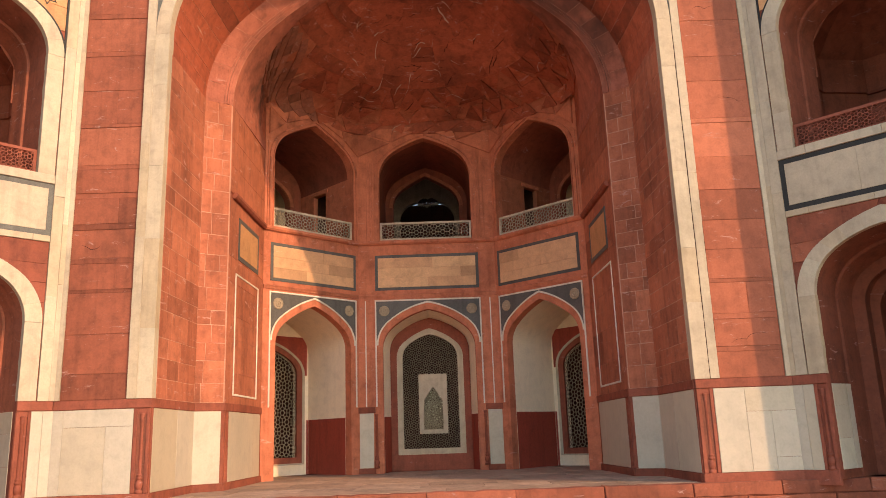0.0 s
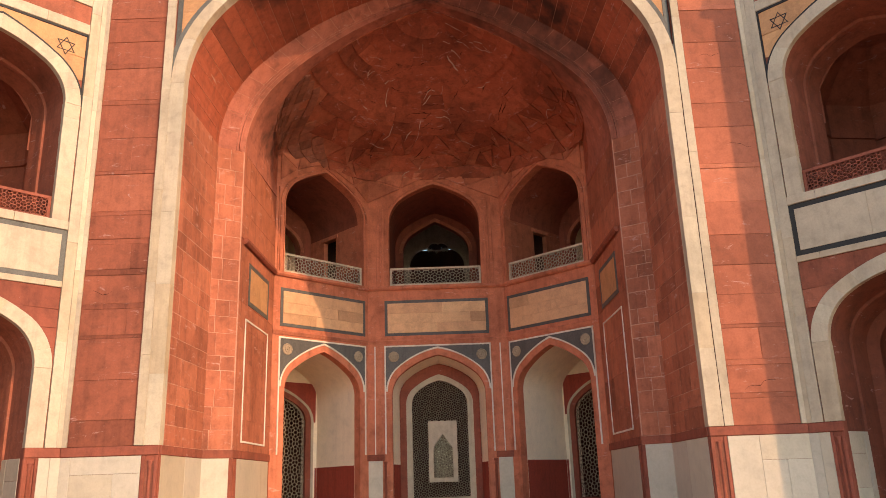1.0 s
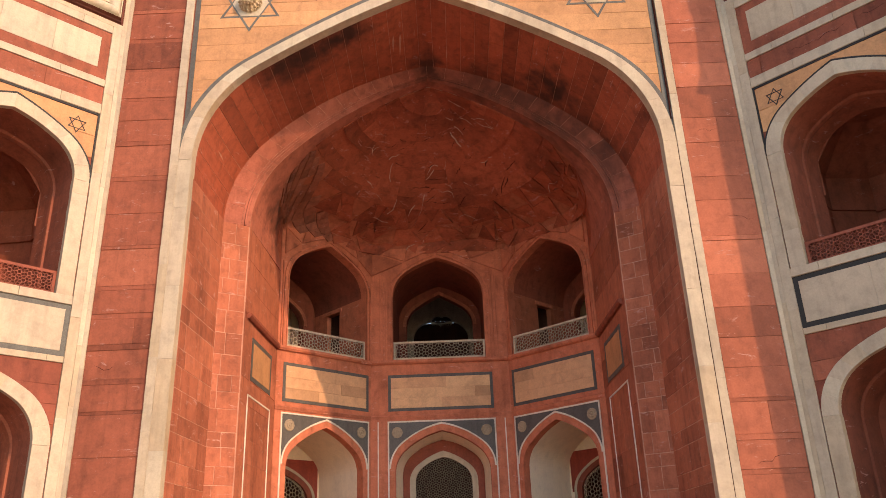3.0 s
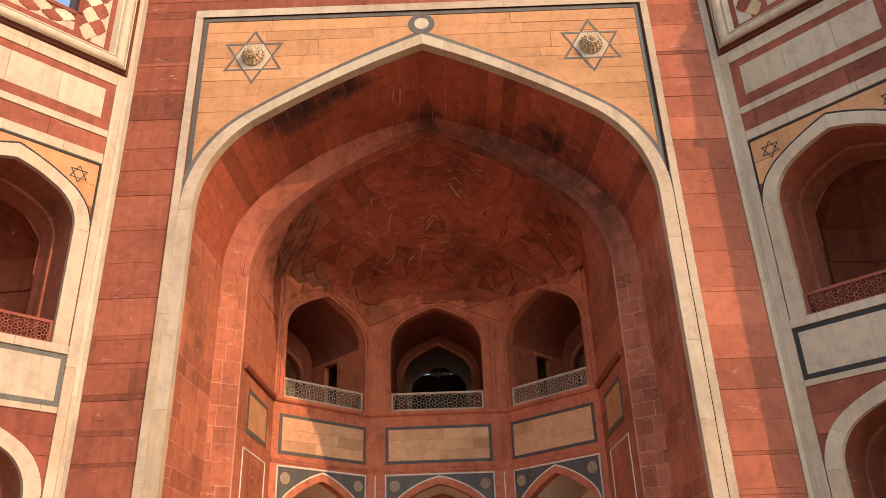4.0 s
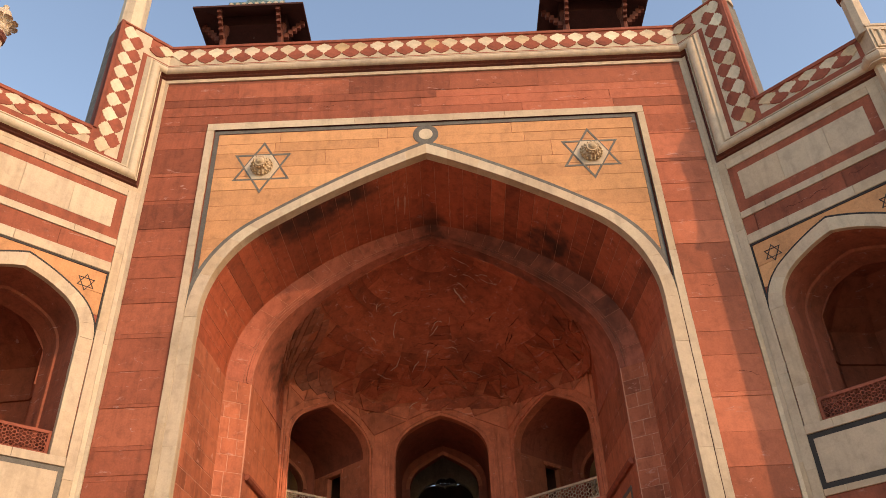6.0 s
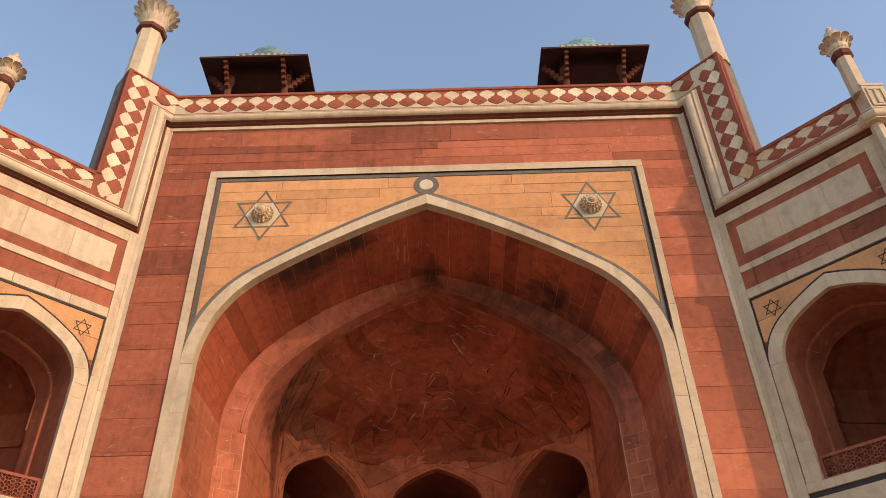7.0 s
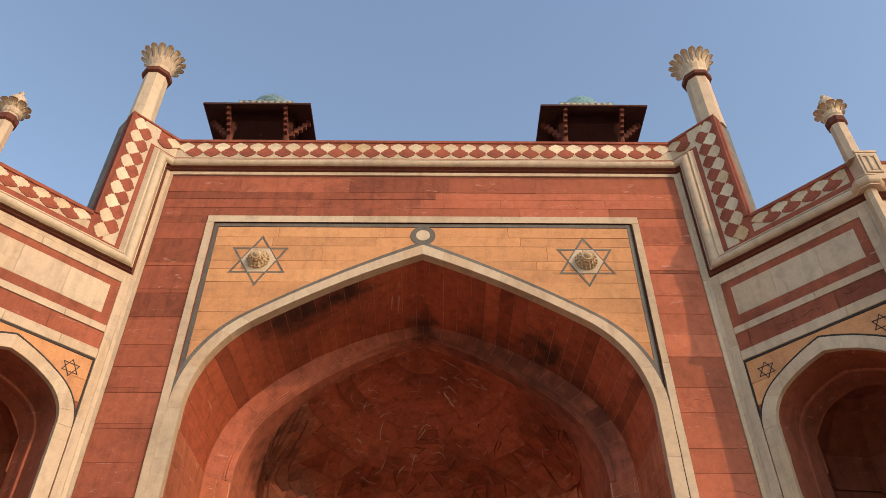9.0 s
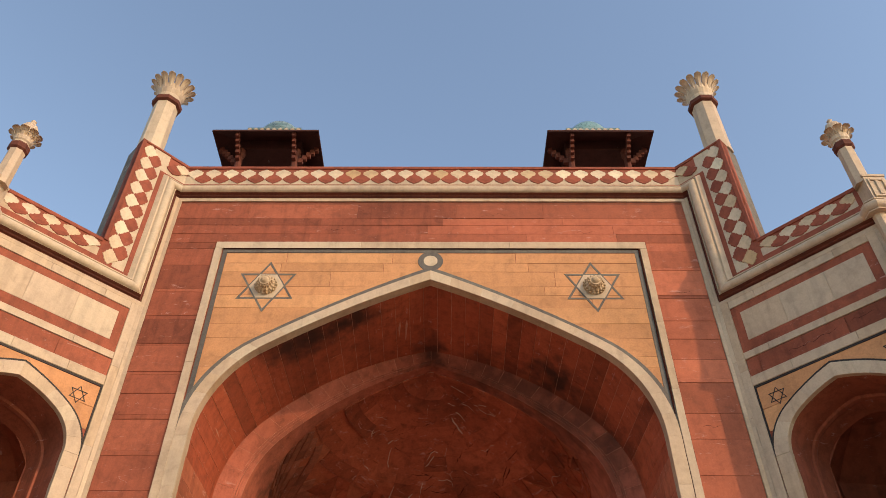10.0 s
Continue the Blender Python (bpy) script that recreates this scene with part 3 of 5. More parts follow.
# ---- cornice and parapet of lobed stones ----
ROLL = [(0.075 + 0.115 * math.cos(radians(a)), 0.345 + 0.115 * math.sin(radians(a))) for a in range(-75, 76, 15)]
CORNICE = [(-0.05, 0.20), (0.125, 0.20), (0.125, 0.225), (0.10, 0.23)] + ROLL + [(0.10, 0.468), (0.125, 0.475), (0.125, 0.50), (0.02, 0.585), (-0.05, 0.585)]   # a roll between fillets
CORNICE_FOOT = [(-0.05, 0.0), (0.035, 0.0), (0.035, 0.10), (-0.05, 0.10)]
CORNICE_SOFFIT = [(-0.05, 0.10), (0.012, 0.10), (0.012, 0.13), (0.06, 0.15), (0.075, 0.175), (0.155, 0.198), (-0.05, 0.198)]
half_lobe = [(0.11, -0.62), (0.09, -0.5), (0.20, -0.38), (0.31, -0.33), (0.33, -0.22), (0.45, -0.14), (0.50, 0.0), (0.43, 0.07), (0.42, 0.17), (0.31, 0.22), (0.27, 0.32), (0.15, 0.34), (0.10, 0.42), (0.04, 0.43)]
motif_pts = half_lobe + [(0, 0.5)] + [(-x, z) for x, z in reversed(half_lobe)]   # a bulb with a lobed crown and a narrow neck
MOTIFS = {}


def motif(w, h, mat):
    key = (round(w, 3), round(h, 3), mat.name)
    if key not in MOTIFS:
        flat = Face((0, 0), (1, 0))
        bm = block(flat, [(x * w, z * h) for x, z in motif_pts], -0.01, 0.012, 0.004)
        bm.transform(Matrix.Rotation(radians(-90), 4, "X"))
        me = bpy.data.meshes.new("lobed_stone")
        bmesh.ops.recalc_face_normals(bm, faces=bm.faces)
        bm.to_mesh(me)
        bm.free()
        me.materials.append(mat)
        MOTIFS[key] = me
    return MOTIFS[key]


def lobed_band(face, u0, u1, z0, z1, parent, vertical=False, d=0.0, foot=1.0):
    """A band of interlocking lobed stones, cream above red (or beside it, where the band stands upright)."""
    e = 0.06
    part("border", block(face, rect(u0, u1, z1 - e * (1.6 if not vertical else 1), z1), -0.3, d + 0.03, 0.01), RED_TRIM, parent)
    part("border", block(face, rect(u0, u1, z0, z0 + e * foot), -0.3, d + 0.016, 0.006), RED_TRIM, parent)
    zm = (z0 + e * foot + z1 - e) / 2
    if vertical:
        um = (u0 + u1) / 2 + 0.03
        part("band_field", block(face, rect(u0, um, z0 + e, z1 - e), -0.2, d, 0.002), CREAM, parent)
        part("band_field", block(face, rect(um, u1, z0 + e, z1 - e), -0.2, d, 0.002), RED_TRIM, parent)
        part("border", block(face, rect(u1 - e * 1.7, u1, z0 + 0.65, z1), -0.3, d + 0.034, 0.01), RED_TRIM, parent)
        part("border", block(face, rect(u0, u0 + e * 2.4, z0, z1 - 0.69), -0.3, d + 0.016, 0.006), RED_TRIM, parent)
        k = max(1, round((z1 - z0 - 2 * e) / 0.47))
        p = (z1 - z0 - 2 * e) / k
        wid = (u1 - u0) * 0.45
        for i in range(k):
            shared("lobed_stone", motif(p * 0.98, wid * 0.92, LOBE), parent, face.matrix(um + wid * 0.32, z0 + e + p * (i + 0.5), d + 0.004, radians(-90)))
            if i < k - 1:
                shared("lobed_stone", motif(p * 0.98, wid * 0.92, RED_TRIM), parent, face.matrix(um - wid * 0.30, z0 + e + p * (i + 1.0), d + 0.005, radians(90)))
        return
    part("band_field", block(face, rect(u0, u1, z0 + e * foot, zm), -0.2, d, 0.002), CREAM, parent)
    part("band_field", block(face, rect(u0, u1, zm, z1 - e), -0.2, d, 0.002), RED_TRIM, parent)
    k = max(1, round((u1 - u0) / 0.47))
    p = (u1 - u0) / k
    hh = (z1 - z0 - e * (foot - 1)) * 0.47
    for i in range(k):
        shared("lobed_stone", motif(p * 0.98, hh, LOBE), parent, face.matrix(u0 + p * (i + 0.5), zm + hh * 0.28, d + 0.004))
        if i < k - 1:
            shared("lobed_stone", motif(p * 0.98, hh, RED_TRIM), parent, face.matrix(u0 + p * (i + 1.0), zm - hh * 0.32, d + 0.005, math.pi))


def raised(profile, z):
    return [(d, q + z) for d, q in profile]


miter = math.tan(radians(WING_DEG / 2))
parapet = thing("parapet", "red and cream parapet of interlocking lobed stones", "parapet", kind="structure")
part("cornice", moulding(front, -CORNER, CORNER, raised(CORNICE, 16.08), m0=miter, m1=-miter), CREAM, parapet, "moulded cream cornice")
part("cornice_foot", moulding(front, -CORNER, CORNER, raised(CORNICE_FOOT, 16.08), m0=miter, m1=-miter), CREAM, parapet)
part("cornice_soffit", moulding(front, -CORNER, CORNER, raised(CORNICE_SOFFIT, 16.08), m0=miter, m1=-miter), SOFFIT, parapet, "shade-darkened red underside of the cornice")
lobed_band(front, -CORNER, CORNER, 16.67, 17.42, parapet)

# ---- wings ----
STRIP_TOP, STRIP_W0, STRIP_W1 = 17.42, 0.55, 1.37
EDGE = 0.29   # width of the pale strip along a wing's sides


def balustrade(face, u0, u1, z0, z1, d0, d1, mat, a, label, group):
    ob = thing("balustrade", label, "balustrade", group)
    e = 0.055
    part("frame", plate(face, rect(u0, u1, z0, z1), [rect(u0 + e, u1 - e, z0 + e, z1 - e)], d0, d1, back=True), mat, ob)
    part("screen", lattice(face, rect(u0 + e * 0.6, u1 - e * 0.6, z0 + e * 0.6, z1 - e * 0.6), a, 0.017, d1 - 0.03, d1 - 0.012), mat, ob, fix=False)
    return ob


def sweep(face, prof0, d0, prof1, d1, bm=None, skip=None):
    """A lining between two outlines at two depths."""
    bm = bm or bmesh.new()
    a, b = [bm.verts.new(face.at(u, z, d0)) for u, z in prof0], [bm.verts.new(face.at(u, z, d1)) for u, z in prof1]
    for i in range(len(a) - 1):
        if i != skip:
            bm.faces.new((a[i], a[i + 1], b[i + 1], b[i]))
    return bm


def alcove(face, cu, w, sill, spring, apex, side, lower, lining=RED_BROWN):
    """The deep arched recess of a wing: splayed reveal, ribs, and a small vaulted chamber."""
    # the darker lining stone carries part of the recess's shade in its colour
    bm = bmesh.new()
    o0 = opening(cu, w, sill, spring, apex)
    o1 = opening(cu, w * 0.955, sill, spring - 0.02, apex - 0.09)
    o2 = opening(cu, w * 0.925, sill, spring - 0.04, apex - 0.15)
    o3 = opening(cu, w * 0.87, sill, spring - 0.08, apex - 0.27)
    sweep(face, o0, -0.1, o1, -0.80, bm)
    sweep(face, o1, -0.80, o2, -0.82, bm)
    sweep(face, o2, -0.82, opening(cu, w * 0.91, sill, spring - 0.04, apex - 0.17), -0.90, bm)
    sweep(face, opening(cu, w * 0.91, sill, spring - 0.04, apex - 0.17), -0.90, o2, -0.95, bm)
    sweep(face, o2, -0.95, o3, -1.3, bm)
    if lower and side < 0:
        o4 = opening(cu, w * 0.78, sill, spring - 0.1, apex - 0.42)
        sweep(face, o3, -1.3, o4, -2.9, bm)
        part("recess", bm, lining, wing_obs[side], "deep dark sandstone recess")
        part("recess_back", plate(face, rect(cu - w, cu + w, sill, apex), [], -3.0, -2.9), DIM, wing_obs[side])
    elif lower:
        o4 = opening(cu, w * 0.70, sill, spring - 0.1, apex - 0.55)
        o5 = opening(cu, w * 0.58, sill, spring - 0.2, apex - 0.8)
        sweep(face, o3, -1.3, o4, -1.34, bm)
        sweep(face, o4, -1.34, o4, -1.6, bm)
        sweep(face, o4, -1.6, o5, -1.64, bm)
        sweep(face, o5, -1.64, o5, -2.3, bm)
        part("recess", bm, lining, wing_obs[side], "deep red sandstone recess with stepped ribs")
        part("recess_back", plate(face, rect(cu - w, cu + w, sill, apex), [], -2.4, -2.3), DIM, wing_obs[side])
    else:
        part("recess", bm, lining, wing_obs[side], "deep red sandstone recess with a rib")
        # chamber: half octagon with a ledge
        room = bmesh.new()
        plan = [(cu - w * 0.87, -1.3), (cu - w * 1.05, -1.32), (cu - w * 1.05, -2.2), (cu - w * 0.55, -3.0), (cu + w * 0.55, -3.0), (cu + w * 1.05, -2.2), (cu + w * 1.05, -1.32), (cu + w * 0.87, -1.3)]
        rows = [(sill, 1.0), (sill + 1.75, 1.0), (sill + 1.76, 0.97), (sill + 2.5, 0.97), (apex - 0.6, 0.72), (apex - 0.2, 0.35), (apex - 0.1, 0.05)]
        grid = []
        for z, k in rows:
            grid.append([room.verts.new(face.at(cu + (u - cu) * k, z, -1.3 + (d + 1.3) * k)) for u, d in plan])
        for a, b in zip(grid, grid[1:]):
            for i in range(len(plan) - 1):
                room.faces.new((a[i], a[i + 1], b[i + 1], b[i]))
        part("chamber", room, RED_BROWN, wing_obs[side], "dim domed chamber behind the balcony")
        part("chamber_floor", block(face, rect(cu - 1.32, cu + 1.32, sill - 0.2, sill - 0.02), -3.1, -0.12, 0.004), DIM, wing_obs[side])
        # doorway in the back
        led = [(-0.02, sill + 1.72), (0.06, sill + 1.72), (0.06, sill + 1.78), (-0.02, sill + 1.78)]
        back = Face(face.at(cu - w * 0.55, 0, -3.0).xy, face.at(cu + w * 0.55, 0, -3.0).xy)
        back = back.flip() if back.n.dot(face.n) < 0 else back
        part("ledge", moulding(back, 0, back.length, led), RED_TRIM, wing_obs[side])


def climbing(face, profile, length):
    """The cornice's profile from the front's corner, down the side of the tall front and out along the wing, mitred."""
    bm = bmesh.new()
    rows = [[bm.verts.new(face.at(u, z, d)) for u, z, d in st] for st in (
        [(d * miter, 16.08 + o, d) for d, o in profile], [(o, 16.08 + o, d) for d, o in profile],
        [(o, 12.62 + o, d) for d, o in profile], [(length, 12.62 + o, d) for d, o in profile])]
    for a, b in zip(rows, rows[1:]):
        for i in range(len(profile)):
            bm.faces.new((a[i - 1], a[i], b[i], b[i - 1]))
    bm.faces.new(rows[0])
    bm.faces.new(rows[-1])
    return bm


wing_obs = {}
for s in (-1, 1):
    f = wing_face(s)
    L, cu = WING_LEN, WING_LEN / 2
    w, wo = 1.26, 1.55
    w_low = opening(cu, w + 0.04, FLOOR_Z, 3.75, 4.84)
    w_up = opening(cu, w + 0.04, 6.48, 8.85, 9.99)
    wing = tagged(part("wall_wing_right" if s > 0 else "wall_wing_left", plate(f, with_gap(0, L, FLOOR_Z, 13.2, w_low), [w_up], -0.35, -0.012), RED_TRIM),
                  ("shaded" if s > 0 else "sunlit") + " slanting wing wall with two arches and cream stone bands", "wall", kind="structure")
    wing_obs[s] = wing
    # border strips, upright
    for u0, u1 in ((0.0, 0.10), (0.103, EDGE), (L - EDGE, L - 0.103), (L - 0.10, L)):
        jamb(f, u0, u1, RAIL, 12.66, -0.05, 0.032, CREAM, wing, 1.6, "strip_stone")
    # arch bands
    for sp, ap, z0, z1 in ((3.75, 4.80, RAIL, None), (8.85, 9.95, 6.48, None)):
        for q in (-1, 1):
            jamb(f, *sorted((cu + q * w, cu + q * wo)), z0, sp - 0.002, -0.12, 0.022, CREAM, wing, 1.0)
        voussoirs(f, cu, w, wo, sp, ap, ap + 0.30, -0.12, 0.022, CREAM, wing, 4, 12)
    voussoirs(f, cu, wo + 0.003, wo + 0.036, 8.86, 10.255, 10.30, -0.05, 0.012, BLACK, wing, 6, 12, "inlay")
    # buff spandrel with stars
    part("spandrel_bed", block(f, rect(cu - 0.6, cu + 0.6, 10.1, 10.388), -0.05, -0.004, 0.001), BUFF, wing)
    spandrel(f, cu, arch(wo + 0.036, 8.85, 10.30, 12), cu - EDGE - 0.038, 9.0, 10.38, BUFF, wing, 0.5, 1.2)
    for u0, u1, z0, z1 in ((EDGE + 0.003, EDGE + 0.035, 9.1, 10.43), (L - EDGE - 0.035, L - EDGE - 0.003, 9.1, 10.43), (EDGE + 0.038, L - EDGE - 0.038, 10.39, 10.432)):
        part("inlay", block(f, rect(u0, u1, z0, z1), -0.05, 0.012, 0.002), BLACK, wing)
    for q in (-1, 1):
        star(f, cu + q * 1.16, 10.04, 0.20, 0.017, BLACK, 0.010, wing, False)
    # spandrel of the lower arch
    spandrel(f, cu, arch(wo + 0.004, 3.75, 5.105, 12), cu - EDGE - 0.003, 3.8, 5.215, RED_BROWN if s > 0 else RED_TRIM, wing, 0.45, 1.3)
    # bands
    for z0, z1, mat, d in ((5.22, 5.335, CREAM, 0.026), (6.315, 6.48, CREAM, 0.04), (10.436, 10.66, CREAM, 0.028), (11.085, 11.25, CREAM, 0.028), (12.434, 12.66, CREAM, 0.03)):
        us = cuts(EDGE + 0.002, L - EDGE - 0.002, 1.4)
        for a, b in zip(us, us[1:]):
            part("band_stone", block(f, rect(a + 0.002, b - 0.002, z0, z1), -0.05, d, 0.006), mat, wing)
    ashlar(f, EDGE + 0.002, L - EDGE - 0.002, 10.663, 11.082, wing, RED_BROWN, 0.5, 1.5)
    part("panel_border", plate(f, rect(EDGE + 0.002, L - EDGE - 0.002, 5.34, 6.31), [rect(EDGE + 0.09, L - EDGE - 0.09, 5.43, 6.22)], -0.05, 0.010), BLACK if s > 0 else GREY_INLAY, wing, "dark stone border")
    for a, b in ((EDGE + 0.093, 1.62), (1.6215, L - EDGE - 0.093)):
        part("panel_slab", block(f, rect(a, b, 5.433, 6.217), -0.05, 0.014, 0.004), CREAM, wing)
    part("panel_border", plate(f, rect(EDGE + 0.002, L - EDGE - 0.002, 11.254, 12.43), [rect(0.485, L - 0.485, 11.50, 12.25)], -0.05, 0.006), RED_BROWN, wing)
    for a, b in ((0.488, 1.4), (1.403, 2.4), (2.403, L - 0.488)):
        part("panel_slab", block(f, rect(a, b, 11.503, 12.247), -0.05, 0.012, 0.004), CREAM, wing)
    # dado
    for a, b in ((0.0, 0.17), (0.173, 0.357)):
        part("dado_slab", block(f, rect(a, b, DADO0, DADO1), -0.05, 0.012, 0.004), WHITE, wing)
    part("dado_rail", block(f, rect(0.02, cu - w, DADO1 + 0.004, RAIL - 0.004), -0.05, 0.03, 0.008), RED_TRIM, wing)
    part("base_course", block(f, rect(0.02, cu - w, FLOOR_Z - 0.1, DADO0 - 0.004), -0.05, 0.05, 0.01), RED_TRIM, wing)
    for q in (-1, 1):
        part("corner_fillet", block(f, rect(*sorted((cu + q * (w - 0.004), cu + q * (w + 0.05))), FLOOR_Z, RAIL), -0.34, -0.006, 0.004), RED_TRIM, wing)
    part("dado_slab", block(f, rect(L - 0.36, L, DADO0, DADO1), -0.05, 0.012, 0.005), WHITE, wing)
    alcove(f, cu, w, FLOOR_Z, 3.75, 4.80, s, True)
    alcove(f, cu, w, 6.48, 8.85, 9.95, s, False)
    # white dado inside the lower recess
    for q in (-1, 1):
        g = Face(f.at(cu + q * w, 0, -0.12).xy, f.at(cu + q * w * 0.93, 0, -0.94).xy)
        g = g.flip() if g.n.dot(f.at(cu, 0, -0.5).xy - g.o) < 0 else g
        for z0, z1 in ((DADO0, 1.3), (1.303, 1.85), (1.853, DADO1)):
            part("dado_slab", block(g, rect(0.02, g.length * 0.62, z0, z1), -0.03, 0.012, 0.004), WHITE, wing)
        part("dado_slab", block(g, rect(g.length * 0.64, g.length, DADO0, DADO1), -0.03, 0.012, 0.004), WHITE, wing)
    balustrade(f, cu - w + 0.01, cu + w - 0.01, 6.485, 6.94, -0.16, -0.08, RED_TRIM, 0.17, "pierced red sandstone balustrade in a wing arch", "wing balustrades")
    # cornice, parapet, and the strip that climbs to the top
    part("cornice", climbing(f, CORNICE, L), CREAM, parapet)
    part("cornice_foot", climbing(f, CORNICE_FOOT, L), CREAM, parapet)
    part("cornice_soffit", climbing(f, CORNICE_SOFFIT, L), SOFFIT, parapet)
    lobed_band(f, STRIP_W1, L - 0.04, 13.2, 13.87, parapet, foot=2.5)
    part("border", block(f, rect(L - 0.16, L - 0.03, 13.2, 13.8), -0.3, 0.02, 0.006), RED_TRIM, parapet)
    lobed_band(f, STRIP_W0, STRIP_W1, 13.2, STRIP_TOP, parapet, vertical=True, d=0.002)
    part("strip_end", block(f, rect(STRIP_W1 - 0.3, STRIP_W1 - 0.006, 13.3, STRIP_TOP - 0.04), -0.75, -0.05, 0.004), GREY_WALL, parapet, "grey weathered end of the parapet")
    part("band_field", block(f, rect(0.0, STRIP_W0, 17.04, STRIP_TOP - 0.06), -0.2, 0.002, 0.002), RED_TRIM, parapet)
    part("band_field", block(f, rect(0.0, STRIP_W0, 16.73, 17.04), -0.2, 0.002, 0.002), CREAM, parapet)
    part("border", block(f, rect(0.0, STRIP_W0, STRIP_TOP - 0.096, STRIP_TOP), -0.3, 0.03, 0.01), RED_TRIM, parapet)
    part("border", block(f, rect(0.0, STRIP_W0 + 0.06, 16.67, 16.73), -0.3, 0.016, 0.006), RED_TRIM, parapet)
    for u, z, tn, mt in ((0.14, 17.16, 0, LOBE), (0.37, 16.95, 180, RED_TRIM)):
        shared("lobed_stone", motif(0.42, 0.30, mt), parapet, f.matrix(u, z, 0.018, radians(tn * s)))

# ---- masses behind the front ----
ends = [wing_face(s).at(STRIP_W1, 0, -0.06) for s in (-1, 1)]
mass = tagged(part("wall_upper_mass", column_of([(ends[0].x, ends[0].y), (-CORNER + 0.03, FRONT + 0.07), (CORNER - 0.03, FRONT + 0.07), (ends[1].x, ends[1].y), (ends[1].x, 17.0), (ends[0].x, 17.0)], 13.78, 17.36), RED_TRIM),
              "plain red sandstone mass behind the tall front", "wall", kind="structure")
tip = wing_face(1).at(WING_LEN, 0)
# roof slab added out of view so no sun leaks into the rooms
roof = tagged(part("roof", column_of([(-16, tip.y + 0.1), (-tip.x, tip.y + 0.1), (-CORNER, 14.1), (CORNER, 14.1), (tip.x, tip.y + 0.1), (16, tip.y + 0.1), (16, 34), (-16, 34)], 13.6, 13.74), EARTH), "flat roof over the lower storeys, added unseen to keep sun out", "roof", kind="structure")
for s in (-1, 1):
    g = Face((s * tip.x, tip.y), (s * 16.0, tip.y))
    g = g.flip() if g.n.y > 0 else g
    w_ = tagged(part("wall_corner_right" if s > 0 else "wall_corner_left", plate(g, rect(0, g.length, 0, 13.3), [], -0.3, 0.0), RED), "red sandstone front of a corner block", "wall", kind="structure")
    jamb(g, 0.0, 0.205, RAIL, 12.46, -0.05, 0.03, CREAM, w_, 1.6, "strip_stone")
    part("cornice", moulding(g, 0, g.length, raised(CORNICE, 12.62)), CREAM, parapet)
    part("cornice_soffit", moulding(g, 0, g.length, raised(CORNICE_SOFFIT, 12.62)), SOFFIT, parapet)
    lobed_band(g, 0.45, g.length, 13.2, 13.87, parapet)
    part("band_stone", block(g, rect(0.207, g.length, 12.464, 12.68), -0.05, 0.03, 0.006), CREAM, w_)
    part("band_stone", block(g, rect(0.207, g.length, 11.125, 11.29), -0.05, 0.03, 0.006), CREAM, w_)
    # out-of-view side wall, added to stop sun from the flank
    tagged(part("wall_side", boxm(min(s * 16, s * 16.3), max(s * 16, s * 16.3), tip.y, 34, 0, 13.9), RED), "plain unseen side wall, added to keep sun out", "wall", kind="structure")
rear = Face((0, 34), (1, 34))
ZF0, ZF1 = 11.70, 12.3   # small fan-shaped opening high in the far wall
wall_rear = tagged(part("wall_rear", plate(rear, rect(-16, 16, 0, 13.7), [rect(-0.42, 0.40, 1.75, 3.5), opening(0.0, 1.0, ZF0, ZF0 + 0.3, ZF1, 6)], -0.3, 0.0, back=True), DIM), "far wall of the tomb with small openings", "wall", kind="structure")
part("screen", lattice(rear, rect(-0.44, 0.42, 1.73, 3.52), 0.34, 0.05, -0.2, -0.1), DIM, wall_rear, fix=False)


# ---- cracks and open joints in the stone ----
def crack(face, u, z, way, length, parent, wide=0.0035, d=0.013):
    """A jagged dark crack, thin at both ends."""
    bm = bmesh.new()
    n, last, uu, zz = max(4, int(length / 0.09)), None, u, z
    for i in range(n + 1):
        w = wide * math.sin(math.pi * i / n) * rng.uniform(0.5, 1.2) + 0.001
        a, b = bm.verts.new(face.at(uu, zz + w, d)), bm.verts.new(face.at(uu, zz - w, d))
        if last:
            bm.faces.new((last[0], a, b, last[1]))
        last = (a, b)
        g = way + rng.uniform(-0.7, 0.7)
        uu, zz = uu + length / n * math.cos(g), zz + length / n * math.sin(g)
    part("crack", bm, VOID, parent)


for u, z, way, k in ((-5.05, 15.35, -0.5, 0.35), (-2.6, 15.1, 0.1, 0.5), (1.2, 15.52, 0.0, 0.9), (3.6, 15.0, -0.2, 0.5), (5.6, 13.1, 0.1, 0.4), (5.5, 3.0, 0.2, 0.7), (5.8, 7.7, 0.0, 0.5), (-6.2, 5.2, 0.1, 0.4), (-5.9, 11.2, 1.4, 0.3), (5.5, 9.6, -0.1, 0.45)):
    crack(front, u, z, way, k, wall_front)
crack(wing_face(1), 1.2, 10.86, 0.1, 1.1, wing_obs[1], 0.005, 0.012)
crack(wing_face(1), 2.5, 10.9, -0.1, 0.5, wing_obs[1], 0.004, 0.012)

# ---- the iwan: reveals, ring, half-octagon, half-dome ----
Y1, Y2 = 16.2, 16.55
P_IN, P_SIDE, P_DIAG = (4.72, Y1), (4.20, Y2), (4.12, 19.55)
P_BACK = (1.93, 21.70)


